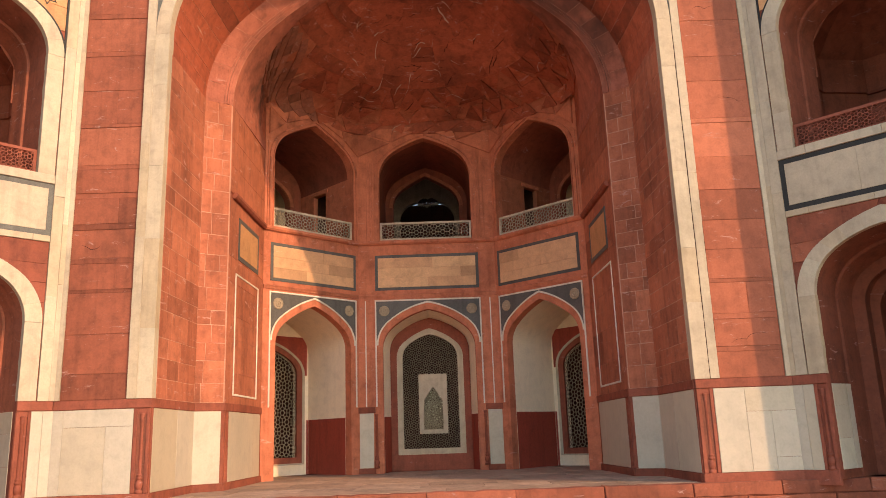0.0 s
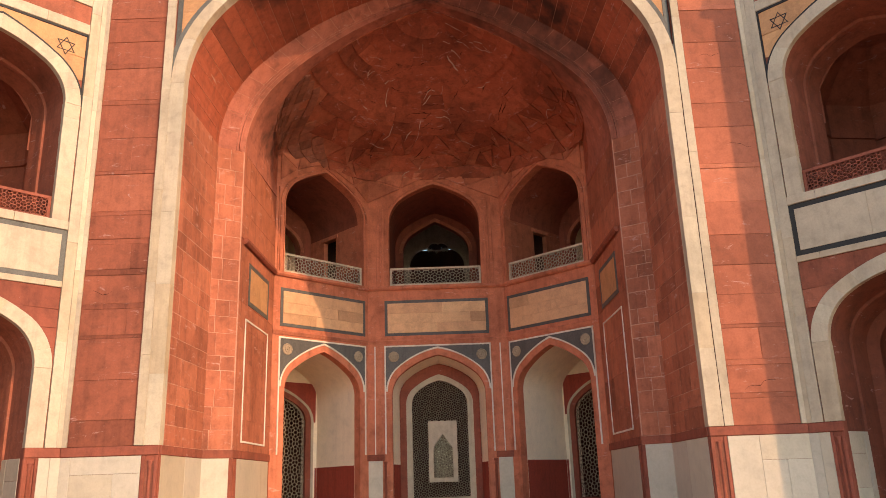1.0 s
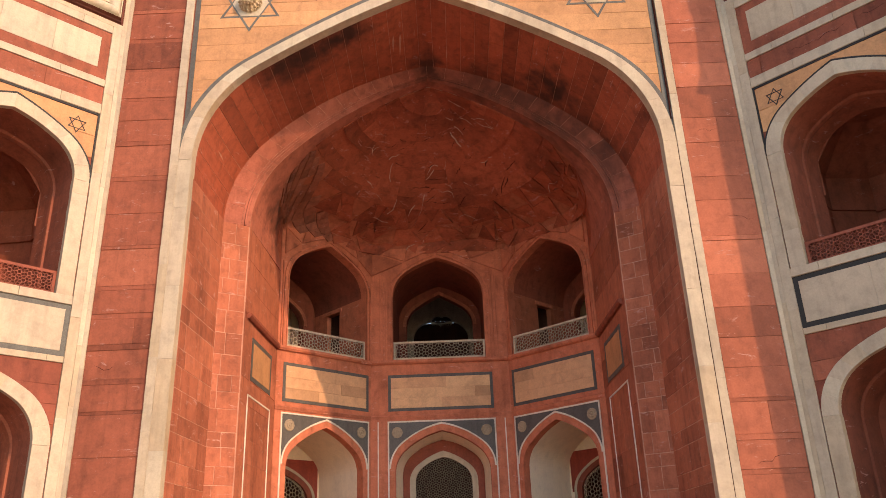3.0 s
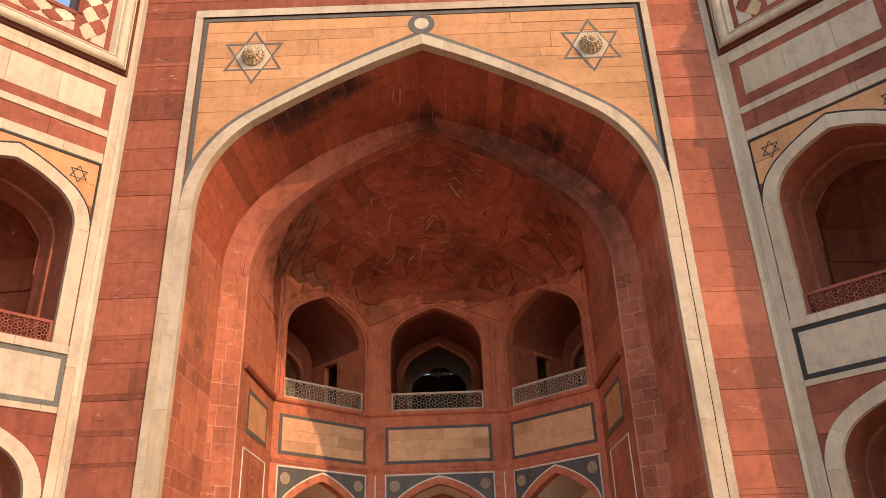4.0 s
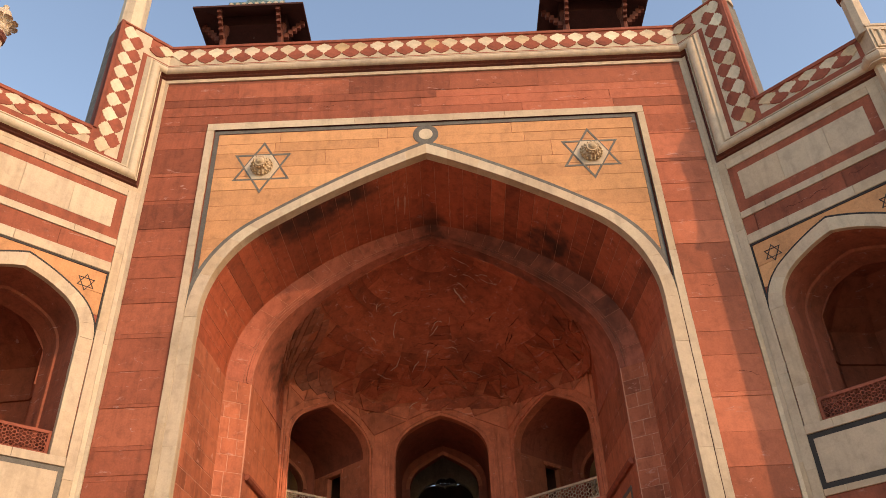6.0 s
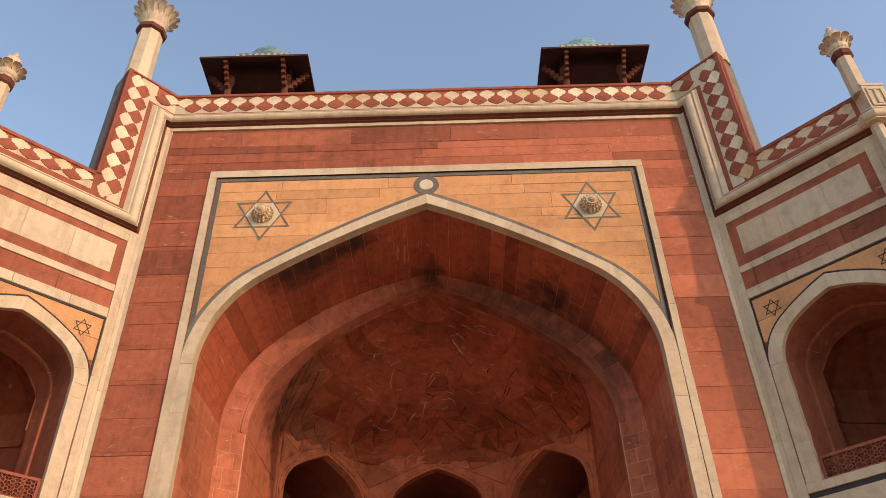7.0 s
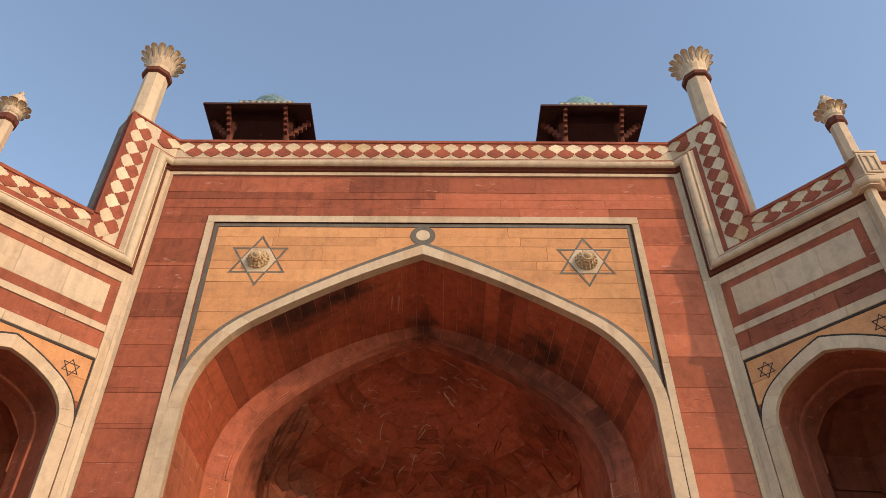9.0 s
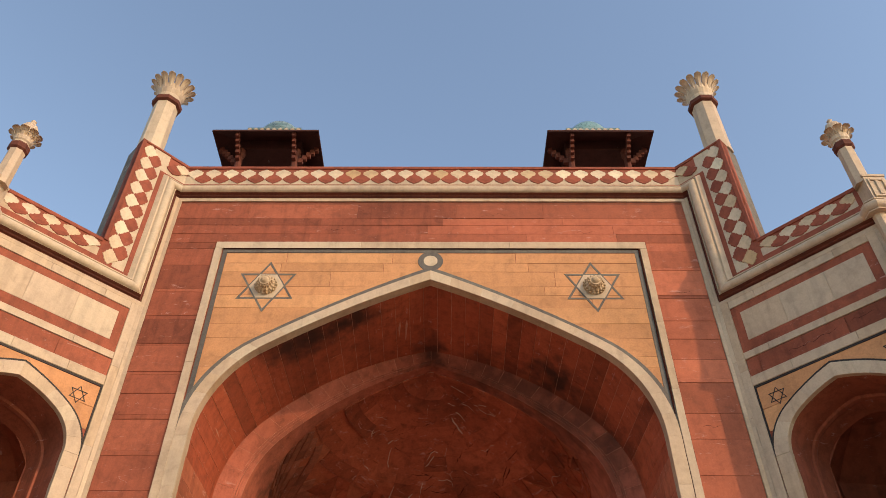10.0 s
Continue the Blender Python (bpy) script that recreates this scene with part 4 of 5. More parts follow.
def loft_fn(a, b, aim):
    """Surface between two space curves; its normal points to aim."""
    fa, _ = walk_line(a)
    fb, _ = walk_line(b)

    def raw(s, t):
        return fa(s).lerp(fb(s), t)

    def fn(s, t):
        e = 0.004
        p = raw(s, t)
        du = raw(min(1, s + e), t) - raw(max(0, s - e), t)
        dv = raw(s, min(1, t + e)) - raw(s, max(0, t - e))
        n = du.cross(dv)
        n = n.normalized() if n.length > 1e-9 else Vector((0, 0, -1))
        if n.dot(aim - p) < 0:
            n = -n
        return p, n
    return fn


def full(pts, y):
    """A half arch made whole, as a space curve at depth y (a number, or a rule giving it from the height)."""
    yy = y if callable(y) else (lambda z: y)
    return [Vector((x, yy(z), z)) for x, z in pts] + [Vector((-x, yy(z), z)) for x, z in reversed(pts[:-1])]


def deep(z):
    for (z0, y0), (z1, y1) in (((9.1, 19.45), (10.1, 17.9)), ((10.1, 17.9), (10.6, 17.3)), ((10.6, 17.3), (11.3, 16.95)), ((11.3, 16.95), (13.0, 16.8))):
        if z <= z1:
            return y0 + (y1 - y0) * max(0.0, z - z0) / (z1 - z0)
    return 16.8


AIM = Vector((0, 16.5, 7.0))
arch_front = full([(HALF + 0.02, RING_SPRING)] + arch(HALF + 0.02, SPRING, CROWN + 0.02, 16, **BIG), FRONT + 0.16)
arch_ring = full(arch(P_IN[0], RING_SPRING - 0.05, 13.0, 16, **RING), Y1)
arch_in = full(arch(P_SIDE[0], RING_SPRING - 0.05, 12.82, 16, **RING), Y2)
arch_in2 = full(arch(P_SIDE[0] - 0.02, RING_SPRING - 0.05, 12.80, 16, **RING), deep)
arch_in2 = [Vector((p.x * (P_DIAG[0] / P_SIDE[0] if p.z < 9.3 else 0.99), p.y, p.z)) for p in arch_in2]

vault = tagged(part("ceiling_vault", surface(loft_fn(arch_front, arch_ring, AIM), 64, 2), MORTAR), "ribbed red sandstone vault of the great arch, smoke-stained at its crown", "vault", kind="structure")
bm = bmesh.new()
fn = loft_fn(arch_front, arch_ring, AIM)
_, ln = walk_line(arch_front)
k = int(ln / 0.36)
for i in range(k):
    ts = [0.0, rng.uniform(0.35, 0.65), 1.0] if rng.random() < 0.2 else [0.0, 1.0]
    for t0, t1 in zip(ts, ts[1:]):
        g = 0.005 / ln
        patch(fn, i / k + g, (i + 1) / k - g, t0 + 0.002, t1 - 0.002, 2, 1, rng.uniform(0.003, 0.011), 0.003, bm)
part("vault_stones", bm, RED_VAULT, vault, "long narrow vault stones")

ring_wall = tagged(part("ceiling_ring", surface(loft_fn(arch_ring, arch_in, AIM - Vector((0, 8, 0))), 64, 1), MORTAR), "inner arch ring of red sandstone blocks", "arch", kind="structure")
bm = bmesh.new()
fn = loft_fn(arch_ring, arch_in, AIM - Vector((0, 8, 0)))
k = int(ln / 0.5)
for i in range(k):
    patch(fn, i / k + 0.0003, (i + 1) / k - 0.0003, 0.0, 0.66, 2, 1, rng.uniform(0.004, 0.012), 0.003, bm)
part("ring_stones", bm, RED_RING, ring_wall)
# thin fillets along the ring's inner edge
for t0, t1, lift in ((0.67, 0.75, 0.012), (0.765, 0.84, 0.035), (0.855, 0.985, 0.018)):
    bm = bmesh.new()
    for i in range(14):
        patch(fn, i / 14 + 0.0001, (i + 1) / 14 - 0.0001, t0, t1, 6, 1, lift + rng.uniform(0, 0.003), 0.003, bm)
    part("ring_fillet", bm, RED_RING, ring_wall)
bm = bmesh.new()
fn = loft_fn(arch_in, arch_in2, AIM)
for i in range(6):
    patch(fn, i / 6, (i + 1) / 6, 0.0, 1.0, 14, 3, 0.004, 0.002, bm)
part("ring_soffit", bm, RED_RING, ring_wall, "smooth concave soffit behind the ring")


NICHE = {"r": 0.6, "theta": 50}   # curve of the lower niches


# side walls of the iwan: reveal, ring pier, side of the half-octagon
def rails(face, parent, u0, u1):
    part("dado_rail", block(face, rect(u0, u1, DADO1 + 0.004, RAIL - 0.004), -0.05, 0.03, 0.008), RED_TRIM, parent)
    part("base_course", block(face, rect(u0, u1, FLOOR_Z - 0.1, DADO0 - 0.004), -0.05, 0.045, 0.01), RED_TRIM, parent)


def colonnette(x, y, parent, face=None, h=1.42):
    """A slender turned column on a pot base, set into the dado."""
    pr = [(0.07, 0.0), (0.07, 0.05), (0.045, 0.06), (0.045, 0.085), (0.066, 0.11), (0.07, 0.15), (0.066, 0.19), (0.04, 0.215), (0.04, 0.235), (0.06, 0.25), (0.06, 0.27), (0.034, 0.285), (0.05, 0.30), (0.05, 0.32), (0.032, 0.335), (0.035, 0.40), (0.033, h - 0.14), (0.046, h - 0.12), (0.033, h - 0.1), (0.05, h - 0.03), (0.052, h)]
    bm = lathe([(r, z + DADO0 - 0.01) for r, z in pr], 12, x, y)
    return part("colonnette", bm, RED_TRIM, parent, "engaged colonnette with a pot-shaped base", smooth=True)


def niche_column(face, u0, u1, parent):
    """A colonnette between two raised fillets, in a shallow slot of the dado."""
    u0, u1 = sorted((u0, u1))
    w = (u1 - u0) * 0.22
    # the slot's shade is painted by its dark back
    part("slot_back", block(face, rect(u0 + w, u1 - w, DADO0, DADO1), -0.09, -0.075, 0.002), BROWN, parent)
    for a, b in ((u0, u0 + w), (u1 - w, u1)):
        part("fillet", block(face, rect(a, b, DADO0, DADO1), -0.09, 0.016, 0.005), RED_TRIM, parent)
    part("slot_head", block(face, rect(u0 + w, u1 - w, DADO1 - 0.10, DADO1), -0.09, 0.006, 0.005), RED_TRIM, parent)
    p = face.at((u0 + u1) / 2, 0, -0.02)
    colonnette(p.x, p.y, parent, h=1.36)


side_walls = {}
for s in (-1, 1):
    nm = "wall_iwan_right" if s > 0 else "wall_iwan_left"
    A, B, C, D = (s * HALF, FRONT + 0.02), (s * P_IN[0], Y1), (s * P_SIDE[0], Y2), (s * P_DIAG[0], P_DIAG[1])
    f1, f2, f3 = inward(A, B), inward(B, C), inward(C, D)
    sw = tagged(part(nm, plate(f1, rect(0.14, f1.length, FLOOR_Z, RING_SPRING), [], -0.3, 0.002), MORTAR),
                ("shaded" if s > 0 else "sunlit") + " red sandstone jamb of the great arch over a white marble dado", "wall", kind="structure")
    side_walls[s] = sw
    part("backing", plate(f2, rect(0, f2.length, FLOOR_Z, RING_SPRING), [], -0.3, 0.002), MORTAR, sw)
    part("backing", plate(f3, rect(0, f3.length, FLOOR_Z, RING_SPRING), [], -0.3, -0.012), RED_TRIM, sw)
    ashlar(f1, 0.14, f1.length, RAIL, RING_SPRING, sw, RED_IN, 0.40, 0.85, 0.006, 0.002)
    ashlar(f2, 0.0, f2.length - 0.02, RAIL, RING_SPRING, sw, RED_IN, 0.38, 0.42, 0.006, 0.002)
    # side wall: plain red below, a buff panel, a ledge, smooth stone above
    n3 = f3.length
    ashlar(f3, 0.0, n3 - 0.02, 6.99, RING_SPRING, sw, RED_IN, 0.6, 1.5, 0.002, uneven=0.004)
    ashlar(f3, 0.0, n3 - 0.02, RAIL, 6.84, sw, RED_IN, 0.75, 1.1, 0.002, uneven=0.004)
    part("panel_border", plate(f3, rect(n3 - 2.3, n3 - 0.55, 5.58, 6.56), [rect(n3 - 2.19, n3 - 0.66, 5.68, 6.46)], -0.05, 0.016), SLATE, sw)
    part("panel_slab", block(f3, rect(n3 - 2.187, n3 - 0.663, 5.683, 6.457), -0.05, 0.018, 0.004), BUFF, sw)
    for r in ((n3 - 2.45, n3 - 2.41, 2.6, 5.2), (n3 - 0.55, n3 - 0.51, 2.6, 5.2), (n3 - 2.45, n3 - 0.51, 5.2, 5.24), (n3 - 2.45, n3 - 0.51, 2.56, 2.6)):
        part("white_line", block(f3, rect(*r), -0.05, 0.022, 0.003), LINE, sw)
    part("ledge", moulding(f3, n3 - 2.75, n3, [(-0.03, 6.89), (0.05, 6.89), (0.09, 6.94), (0.09, 7.0), (-0.03, 7.03)]), RED_TRIM, sw)
    # dado
    part("dado_slab", block(f1, rect(0.06, 1.25, DADO0, DADO1), -0.05, 0.012, 0.005), WHITE, sw)
    part("dado_slab", block(f1, rect(1.253, f1.length - 0.003, DADO0, DADO1), -0.05, 0.014, 0.005), WHITE, sw)
    part("dado_slab", block(f2, rect(0.003, f2.length - 0.063, DADO0, DADO1), -0.05, 0.012, 0.005), WHITE, sw)
    part("dado_slab", block(f3, rect(0.30, n3 - 0.75, DADO0, DADO1), -0.05, 0.012, 0.005), WHITE, sw)
    part("dado_slab", block(f3, rect(n3 - 0.746, n3 - 0.12, DADO0, DADO1), -0.05, 0.012, 0.005), WHITE, sw)
    for f, a, b in ((f1, 0, f1.length), (f2, 0, f2.length), (f3, 0, n3)):
        rails(f, sw, a, b)
    niche_column(front, s * (HALF + 0.012), s * (HALF + 0.30), sw)
    part("pilaster", block(f1, rect(0.0, 0.055, DADO0, DADO1), -0.05, 0.010, 0.004), RED_TRIM, sw)
    part("pilaster", block(f2, rect(f2.length - 0.06, f2.length, DADO0, DADO1), -0.05, 0.010, 0.004), RED_TRIM, sw)
    niche_column(f3, 0.01, 0.295, sw)
    niche_column(wing_face(s), 0.36, 0.598, sw)


def rosette(face, u, z, r, parent):
    bm = lathe([(r, 0.0), (r, 0.02), (r * 0.86, 0.03), (r * 0.8, 0.022), (r * 0.62, 0.022), (r * 0.55, 0.04), (r * 0.4, 0.04), (r * 0.34, 0.02), (r * 0.2, 0.02), (r * 0.14, 0.045), (r * 0.04, 0.05)], 20)
    for i, v in enumerate(bm.verts):
        if i % 2 and v.co.z > 0.0 and v.co.xy.length > r * 0.5:
            v.co.x *= 0.92
            v.co.y *= 0.92
    bm.transform(face.matrix(u, z, 0.004))
    return part("rosette", bm, SCREEN, parent, "small carved rosette")


def room_box(face, u0, u1, z0, z1, d0, d1, mat, parent, name, label):
    """Floor, ceiling, sides and back of a chamber behind a face."""
    bm = bmesh.new()
    c = {}
    for i, u in enumerate((u0, u1)):
        for j, z in enumerate((z0, z1)):
            for k_, d in enumerate((d0, d1)):
                c[i, j, k_] = bm.verts.new(face.at(u, z, d))
    for q in (((0, 0, 0), (0, 0, 1), (0, 1, 1), (0, 1, 0)), ((1, 0, 0), (1, 0, 1), (1, 1, 1), (1, 1, 0)), ((0, 0, 0), (1, 0, 0), (1, 0, 1), (0, 0, 1)), ((0, 1, 0), (1, 1, 0), (1, 1, 1), (0, 1, 1)), ((0, 0, 1), (1, 0, 1), (1, 1, 1), (0, 1, 1))):
        bm.faces.new([c[x] for x in q])
    return part(name, bm, mat, parent, label)


def bay(face, cu, u0, u1, wl, wu, wall_name, label, centre):
    """One storeyed bay of the half-octagon: niche with a screen, buff panel, ledge, balcony arch."""
    low = opening(cu, wl, FLOOR_Z, 3.95, 5.03, **NICHE)
    crown = 10.07 if centre else 10.13
    up = opening(cu, wu, 7.03, 8.9, crown)
    w_ = tagged(part(wall_name, plate(face, with_gap(u0, u1, FLOOR_Z, 10.8, low), [up], -0.25, 0.0), RED_BAY), label, "wall", kind="structure")
    hw = wl + 0.2
    hp = hw - 0.02
    # white lines and slate spandrels
    for a, b, z0, z1 in ((cu - hw, cu - hw + 0.04, RAIL, 5.31), (cu + hw - 0.04, cu + hw, RAIL, 5.31), (cu - hw + 0.04, cu + hw - 0.04, 5.27, 5.31)):
        part("white_line", block(face, rect(a, b, z0, z1), -0.03, 0.022, 0.003), LINE, w_)
    voussoirs(face, cu, hw - 0.085, hw - 0.042, 4.05, 5.20, 5.25, -0.03, 0.02, LINE, w_, 8, 12, "white_line", **NICHE)
    sp = opening(cu, hw - 0.042, 4.05, 4.05, 5.25, 12, **NICHE)[1:-1]
    for q in (0, 1):
        half = sp[:len(sp) // 2 + 1] if q == 0 else list(reversed(sp[len(sp) // 2:]))
        x = cu + (hw - 0.04 if q == 0 else -hw + 0.04)
        part("slate_spandrel", plate(face, [(x, 5.268)] + [(x, 4.07)] + half[1:] + [(cu, 5.268)], [], -0.03, 0.008), SLATE, w_, "grey slate spandrel")
    for q in (-1, 1):
        rosette(face, cu + q * (hw - 0.26), 5.0, 0.15, w_)
    part("panel_border", plate(face, rect(cu - hp, cu + hp, 5.58, 6.59), [rect(cu - hp + 0.08, cu + hp - 0.08, 5.66, 6.51)], -0.03, 0.014), SLATE, w_)
    mid = cu + rng.uniform(-0.5, 0.5)
    for z0, z1 in ((5.663, 5.93), (5.933, 6.21), (6.213, 6.507)):
        m_ = mid + rng.uniform(-0.6, 0.6)
        for a, b in ((cu - hp + 0.083, m_), (m_ + 0.003, cu + hp - 0.083)):
            part("panel_slab", block(face, rect(a, b, z0, z1), -0.03, 0.016 + rng.uniform(0, 0.004), 0.003), PINK_BUFF, w_)
    part("ledge", moulding(face, u0, u1, [(-0.03, 6.89), (0.05, 6.89), (0.09, 6.94), (0.09, 7.0), (-0.03, 7.03)]), RED_BAY, w_)
    part("band_moulding", moulding(face, u0, u1, [(-0.03, 5.36), (0.02, 5.36), (0.03, 5.44), (-0.03, 5.50)]), RED_BAY, w_)
    # mouldings of the balcony arch
    for wa, wb, d in ((wu + 0.10, wu + 0.145, 0.03), (wu, wu + 0.03, 0.03)):
        voussoirs(face, cu, wa, wb, 8.9, crown + (wa - wu), crown + (wb - wu), -0.03, d, RED_BAY, w_, 6, 12, "arch_moulding")
        for q in (-1, 1):
            part("arch_moulding", block(face, rect(*sorted((cu + q * wa, cu + q * wb)), 6.99, 8.898), -0.03, d, 0.004), RED_BAY, w_)
    for q in (-1, 1):
        for e, z1 in ((0.19, 9.35), (0.26, 9.5), (0.36, 9.6)):
            u = cu + q * (wu + e)
            if u0 < u - 0.02 and u + 0.02 < u1:
                part("reed", block(face, rect(u - 0.018, u + 0.018, 7.0, z1), -0.03, 0.022, 0.006), RED_BAY, w_)
    # kite-shaped facets beside the balcony arch's crown
    for q in (-1, 1):
        hw2 = min(abs(u1 - cu), abs(cu - u0))
        for tri, d in (([(0.12, 10.34), (0.95, 9.98), (0.75, 10.8)], 0.04), ([(1.0, 9.95), (hw2, 9.55), (hw2, 10.3)], 0.05), ([(0.97, 10.0), (hw2, 10.34), (0.8, 10.8)], 0.025), ([(hw2, 10.38), (hw2, 10.8), (0.84, 10.8)], 0.045)):
            part("facet", block(face, [(cu + q * x, z) for x, z in tri], -0.03, d, 0.012), RED_BAY, w_)
    balustrade(face, cu - wu + 0.01, cu + wu - 0.01, 7.035, 7.56, -0.12, -0.05, LATTICE, 0.25, "pale pierced stone balustrade of an upper balcony", "iwan balustrades")
    # niche
    dep = 0.85 if centre else 2.0
    back_low = opening(cu, 1.13 if centre else wl, FLOOR_Z, 3.95, 4.89 if centre else 5.03, **NICHE)
    part("niche_lining", sweep(face, low, -0.25 if centre else -0.25, back_low, -dep), PLASTER, w_, "smooth lime-plastered niche")
    for q in (-1, 1):
        g = Face(face.at(cu + q * wl, 0, -0.26).xy, face.at(cu + q * (1.13 if centre else wl), 0, -dep).xy)
        g = g.flip() if g.n.dot(face.at(cu, 0, -0.5).xy - g.o) < 0 else g
        part("painted_dado", block(g, rect(0.0, g.length - (0.0 if centre else 0.03), FLOOR_Z, 2.13), -0.02, 0.008, 0.004), PAINT, w_, "dark red painted dado")
    wj, top, bot = (0.78, 4.42, 1.24) if centre else (0.80, 4.05, 1.12)
    spj = top - 0.84 * wj
    bw = tagged(part("window_1" if centre else "window_2", plate(face, with_gap(cu - wl - 0.1, cu + wl + 0.1, FLOOR_Z, 5.2, [(cu + wj + 0.1, FLOOR_Z), (cu - wj - 0.1, FLOOR_Z)][:0] or [(cu, FLOOR_Z)]), [opening(cu, wj + 0.02, bot - 0.02, spj, top, **NICHE)], -dep - 0.2, -dep), RED_TRIM if centre else PLASTER),
                "arched window with a pierced stone screen in a plastered niche", "window", "iwan windows", "structure")
    part("window_frame", plate(face, opening(cu, wj + 0.17, bot - 0.16, spj, top + 0.17, **NICHE), [opening(cu, wj, bot, spj, top, **NICHE)], -dep - 0.05, -dep + 0.035), CREAM if centre else RED_TRIM, bw)
    if centre:
        part("outer_frame", plate(face, opening(cu, 1.128, FLOOR_Z + 0.01, 3.95, 4.88, **NICHE), [opening(cu, wj + 0.165, bot - 0.16, spj, top + 0.17, **NICHE)], -dep - 0.05, -dep + 0.06), RED_TRIM, bw)
    else:
        part("outer_frame", plate(face, opening(cu, wj + 0.25, bot - 0.2, spj, top + 0.25, **NICHE), [opening(cu, wj + 0.17, bot - 0.16, spj, top + 0.17, **NICHE)], -dep - 0.05, -dep + 0.05), CREAM, bw)
        part("painted_panel", plate(face, [(cu + wj + 0.34, spj), (cu + wj + 0.34, top + 0.42), (cu - wj - 0.34, top + 0.42), (cu - wj - 0.34, spj)] + list(reversed(opening(cu, wj + 0.26, spj, spj, top + 0.26, **NICHE)[1:-1])), [], -dep - 0.05, -dep + 0.012), PAINT, bw, "dark red painted spandrel")
        part("painted_dado", block(face, rect(cu + wj + 0.34, cu + wl, FLOOR_Z, 2.13), -dep - 0.02, -dep + 0.01, 0.004), PAINT, bw)
        part("painted_dado", block(face, rect(cu - wl, cu - wj - 0.34, FLOOR_Z, 2.13), -dep - 0.02, -dep + 0.01, 0.004), PAINT, bw)
    hole = opening(cu, wj, bot, spj, top, **NICHE)
    part("screen", lattice(face, hole, 0.185 if centre else 0.29, 0.018 if centre else 0.021, -dep - 0.04, -dep - 0.022), SCREEN, bw, "pierced geometric stone screen", fix=False)
    if centre:
        fr = rect(cu - 0.34, cu + 0.46, 1.63, 3.28)
        part("inner_panel", plate(face, fr, [opening(cu + 0.06, 0.27, 1.75, 2.5, 2.93)], -dep - 0.02, -dep + 0.03), CREAM, bw, "pale stone panel with a small arched screen")
        part("inner_screen", lattice(face, opening(cu + 0.06, 0.28, 1.74, 2.5, 2.94), 0.105, 0.021, -dep - 0.03, -dep), SCREEN, bw, fix=False)
    # balcony chamber
    dpu = 2.6
    q = 1 if cu_side(face) else -1
    # lining and back use darker trim stone to stand in for balcony shade
    part("balcony_lining", sweep(face, up, -0.25, opening(cu, wu, 7.03, 8.9, crown), -dpu, None, None if centre else 0 if q > 0 else len(up) - 2), RED_TRIM, w_)
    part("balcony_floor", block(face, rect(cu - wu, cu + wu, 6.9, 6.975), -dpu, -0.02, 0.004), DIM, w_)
    wi = 1.06 if centre else 0.9
    spi, api = (8.75, 9.78) if centre else (8.55, 9.42)
    part("balcony_back", plate(face, with_gap(cu - wu, cu + wu, 6.98, 10.3, opening(cu, wi, 6.98, spi, api)), [], -dpu - 0.25, -dpu, back=True), RED_TRIM, w_)
    voussoirs(face, cu, wi, wi + 0.12, spi, api, api + 0.12, -dpu - 0.05, -dpu + 0.04, RED_IN, w_, 6, 10, "arch_moulding")
    if not centre:
        g = Face(face.at(cu + q * wu, 0, -0.25).xy, face.at(cu + q * wu, 0, -dpu).xy)
        g = g.flip() if g.n.dot(face.at(cu, 0, -1.2).xy - g.o) < 0 else g
        part("balcony_side", plate(g, with_gap(0, g.length, 6.98, 8.9, [(1.67, 6.98), (1.67, 8.75), (1.05, 8.75), (1.05, 6.98)]), [], -0.15, 0.0), RED_BAY, w_)
        part("door_lintel", block(g, rect(0.95, 1.77, 8.76, 8.86), -0.02, 0.03, 0.005), RED_BAY, w_)
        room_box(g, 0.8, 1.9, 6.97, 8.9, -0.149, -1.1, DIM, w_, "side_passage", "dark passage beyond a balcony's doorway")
        room_box(face, cu - 1.3, cu + 1.3, 6.98, 10.2, -dpu - 0.24, -dpu - 1.3, PLASTER, w_, "upper_chamber", "dim plastered chamber behind a balcony")
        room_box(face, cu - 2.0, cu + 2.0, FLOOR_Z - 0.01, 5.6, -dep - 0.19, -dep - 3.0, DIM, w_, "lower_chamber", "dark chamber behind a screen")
    return w_


def cu_side(face):
    """True where the far end of the face along u lies nearer the middle of the iwan."""
    return abs(face.at(face.length, 0).x) < abs(face.at(0, 0).x)


fc = Face((-P_BACK[0], P_BACK[1]), (P_BACK[0], P_BACK[1]))
wall_back = bay(fc, P_BACK[0], 0, fc.length, 1.28, 1.31, "wall_iwan_back", "rear wall of the iwan with a screened niche and a balcony above", True)
for q in (-1, 1):
    p0 = P_BACK[0] + q * 1.74
    part("dado_slab", block(fc, rect(p0 - 0.19, p0 + 0.19, DADO0, DADO1), -0.03, 0.02, 0.005), WHITE, wall_back)
    part("dado_rail", block(fc, rect(p0 - 0.24, p0 + 0.24, DADO1 + 0.004, RAIL - 0.004), -0.03, 0.03, 0.008), RED_TRIM, wall_back)
    part("base_course", block(fc, rect(p0 - 0.24, p0 + 0.24, FLOOR_Z, DADO0 - 0.004), -0.03, 0.03, 0.008), RED_TRIM, wall_back)
    part("white_line", block(fc, rect(p0 - 0.015, p0 + 0.015, RAIL, 5.3), -0.03, 0.012, 0.002), LINE, wall_back)
    colonnette(fc.at(p0 - 0.27 * q, 0, 0.0).x, P_BACK[1] - 0.04, wall_back)
# deep halls behind the rear wall
bm = bmesh.new()
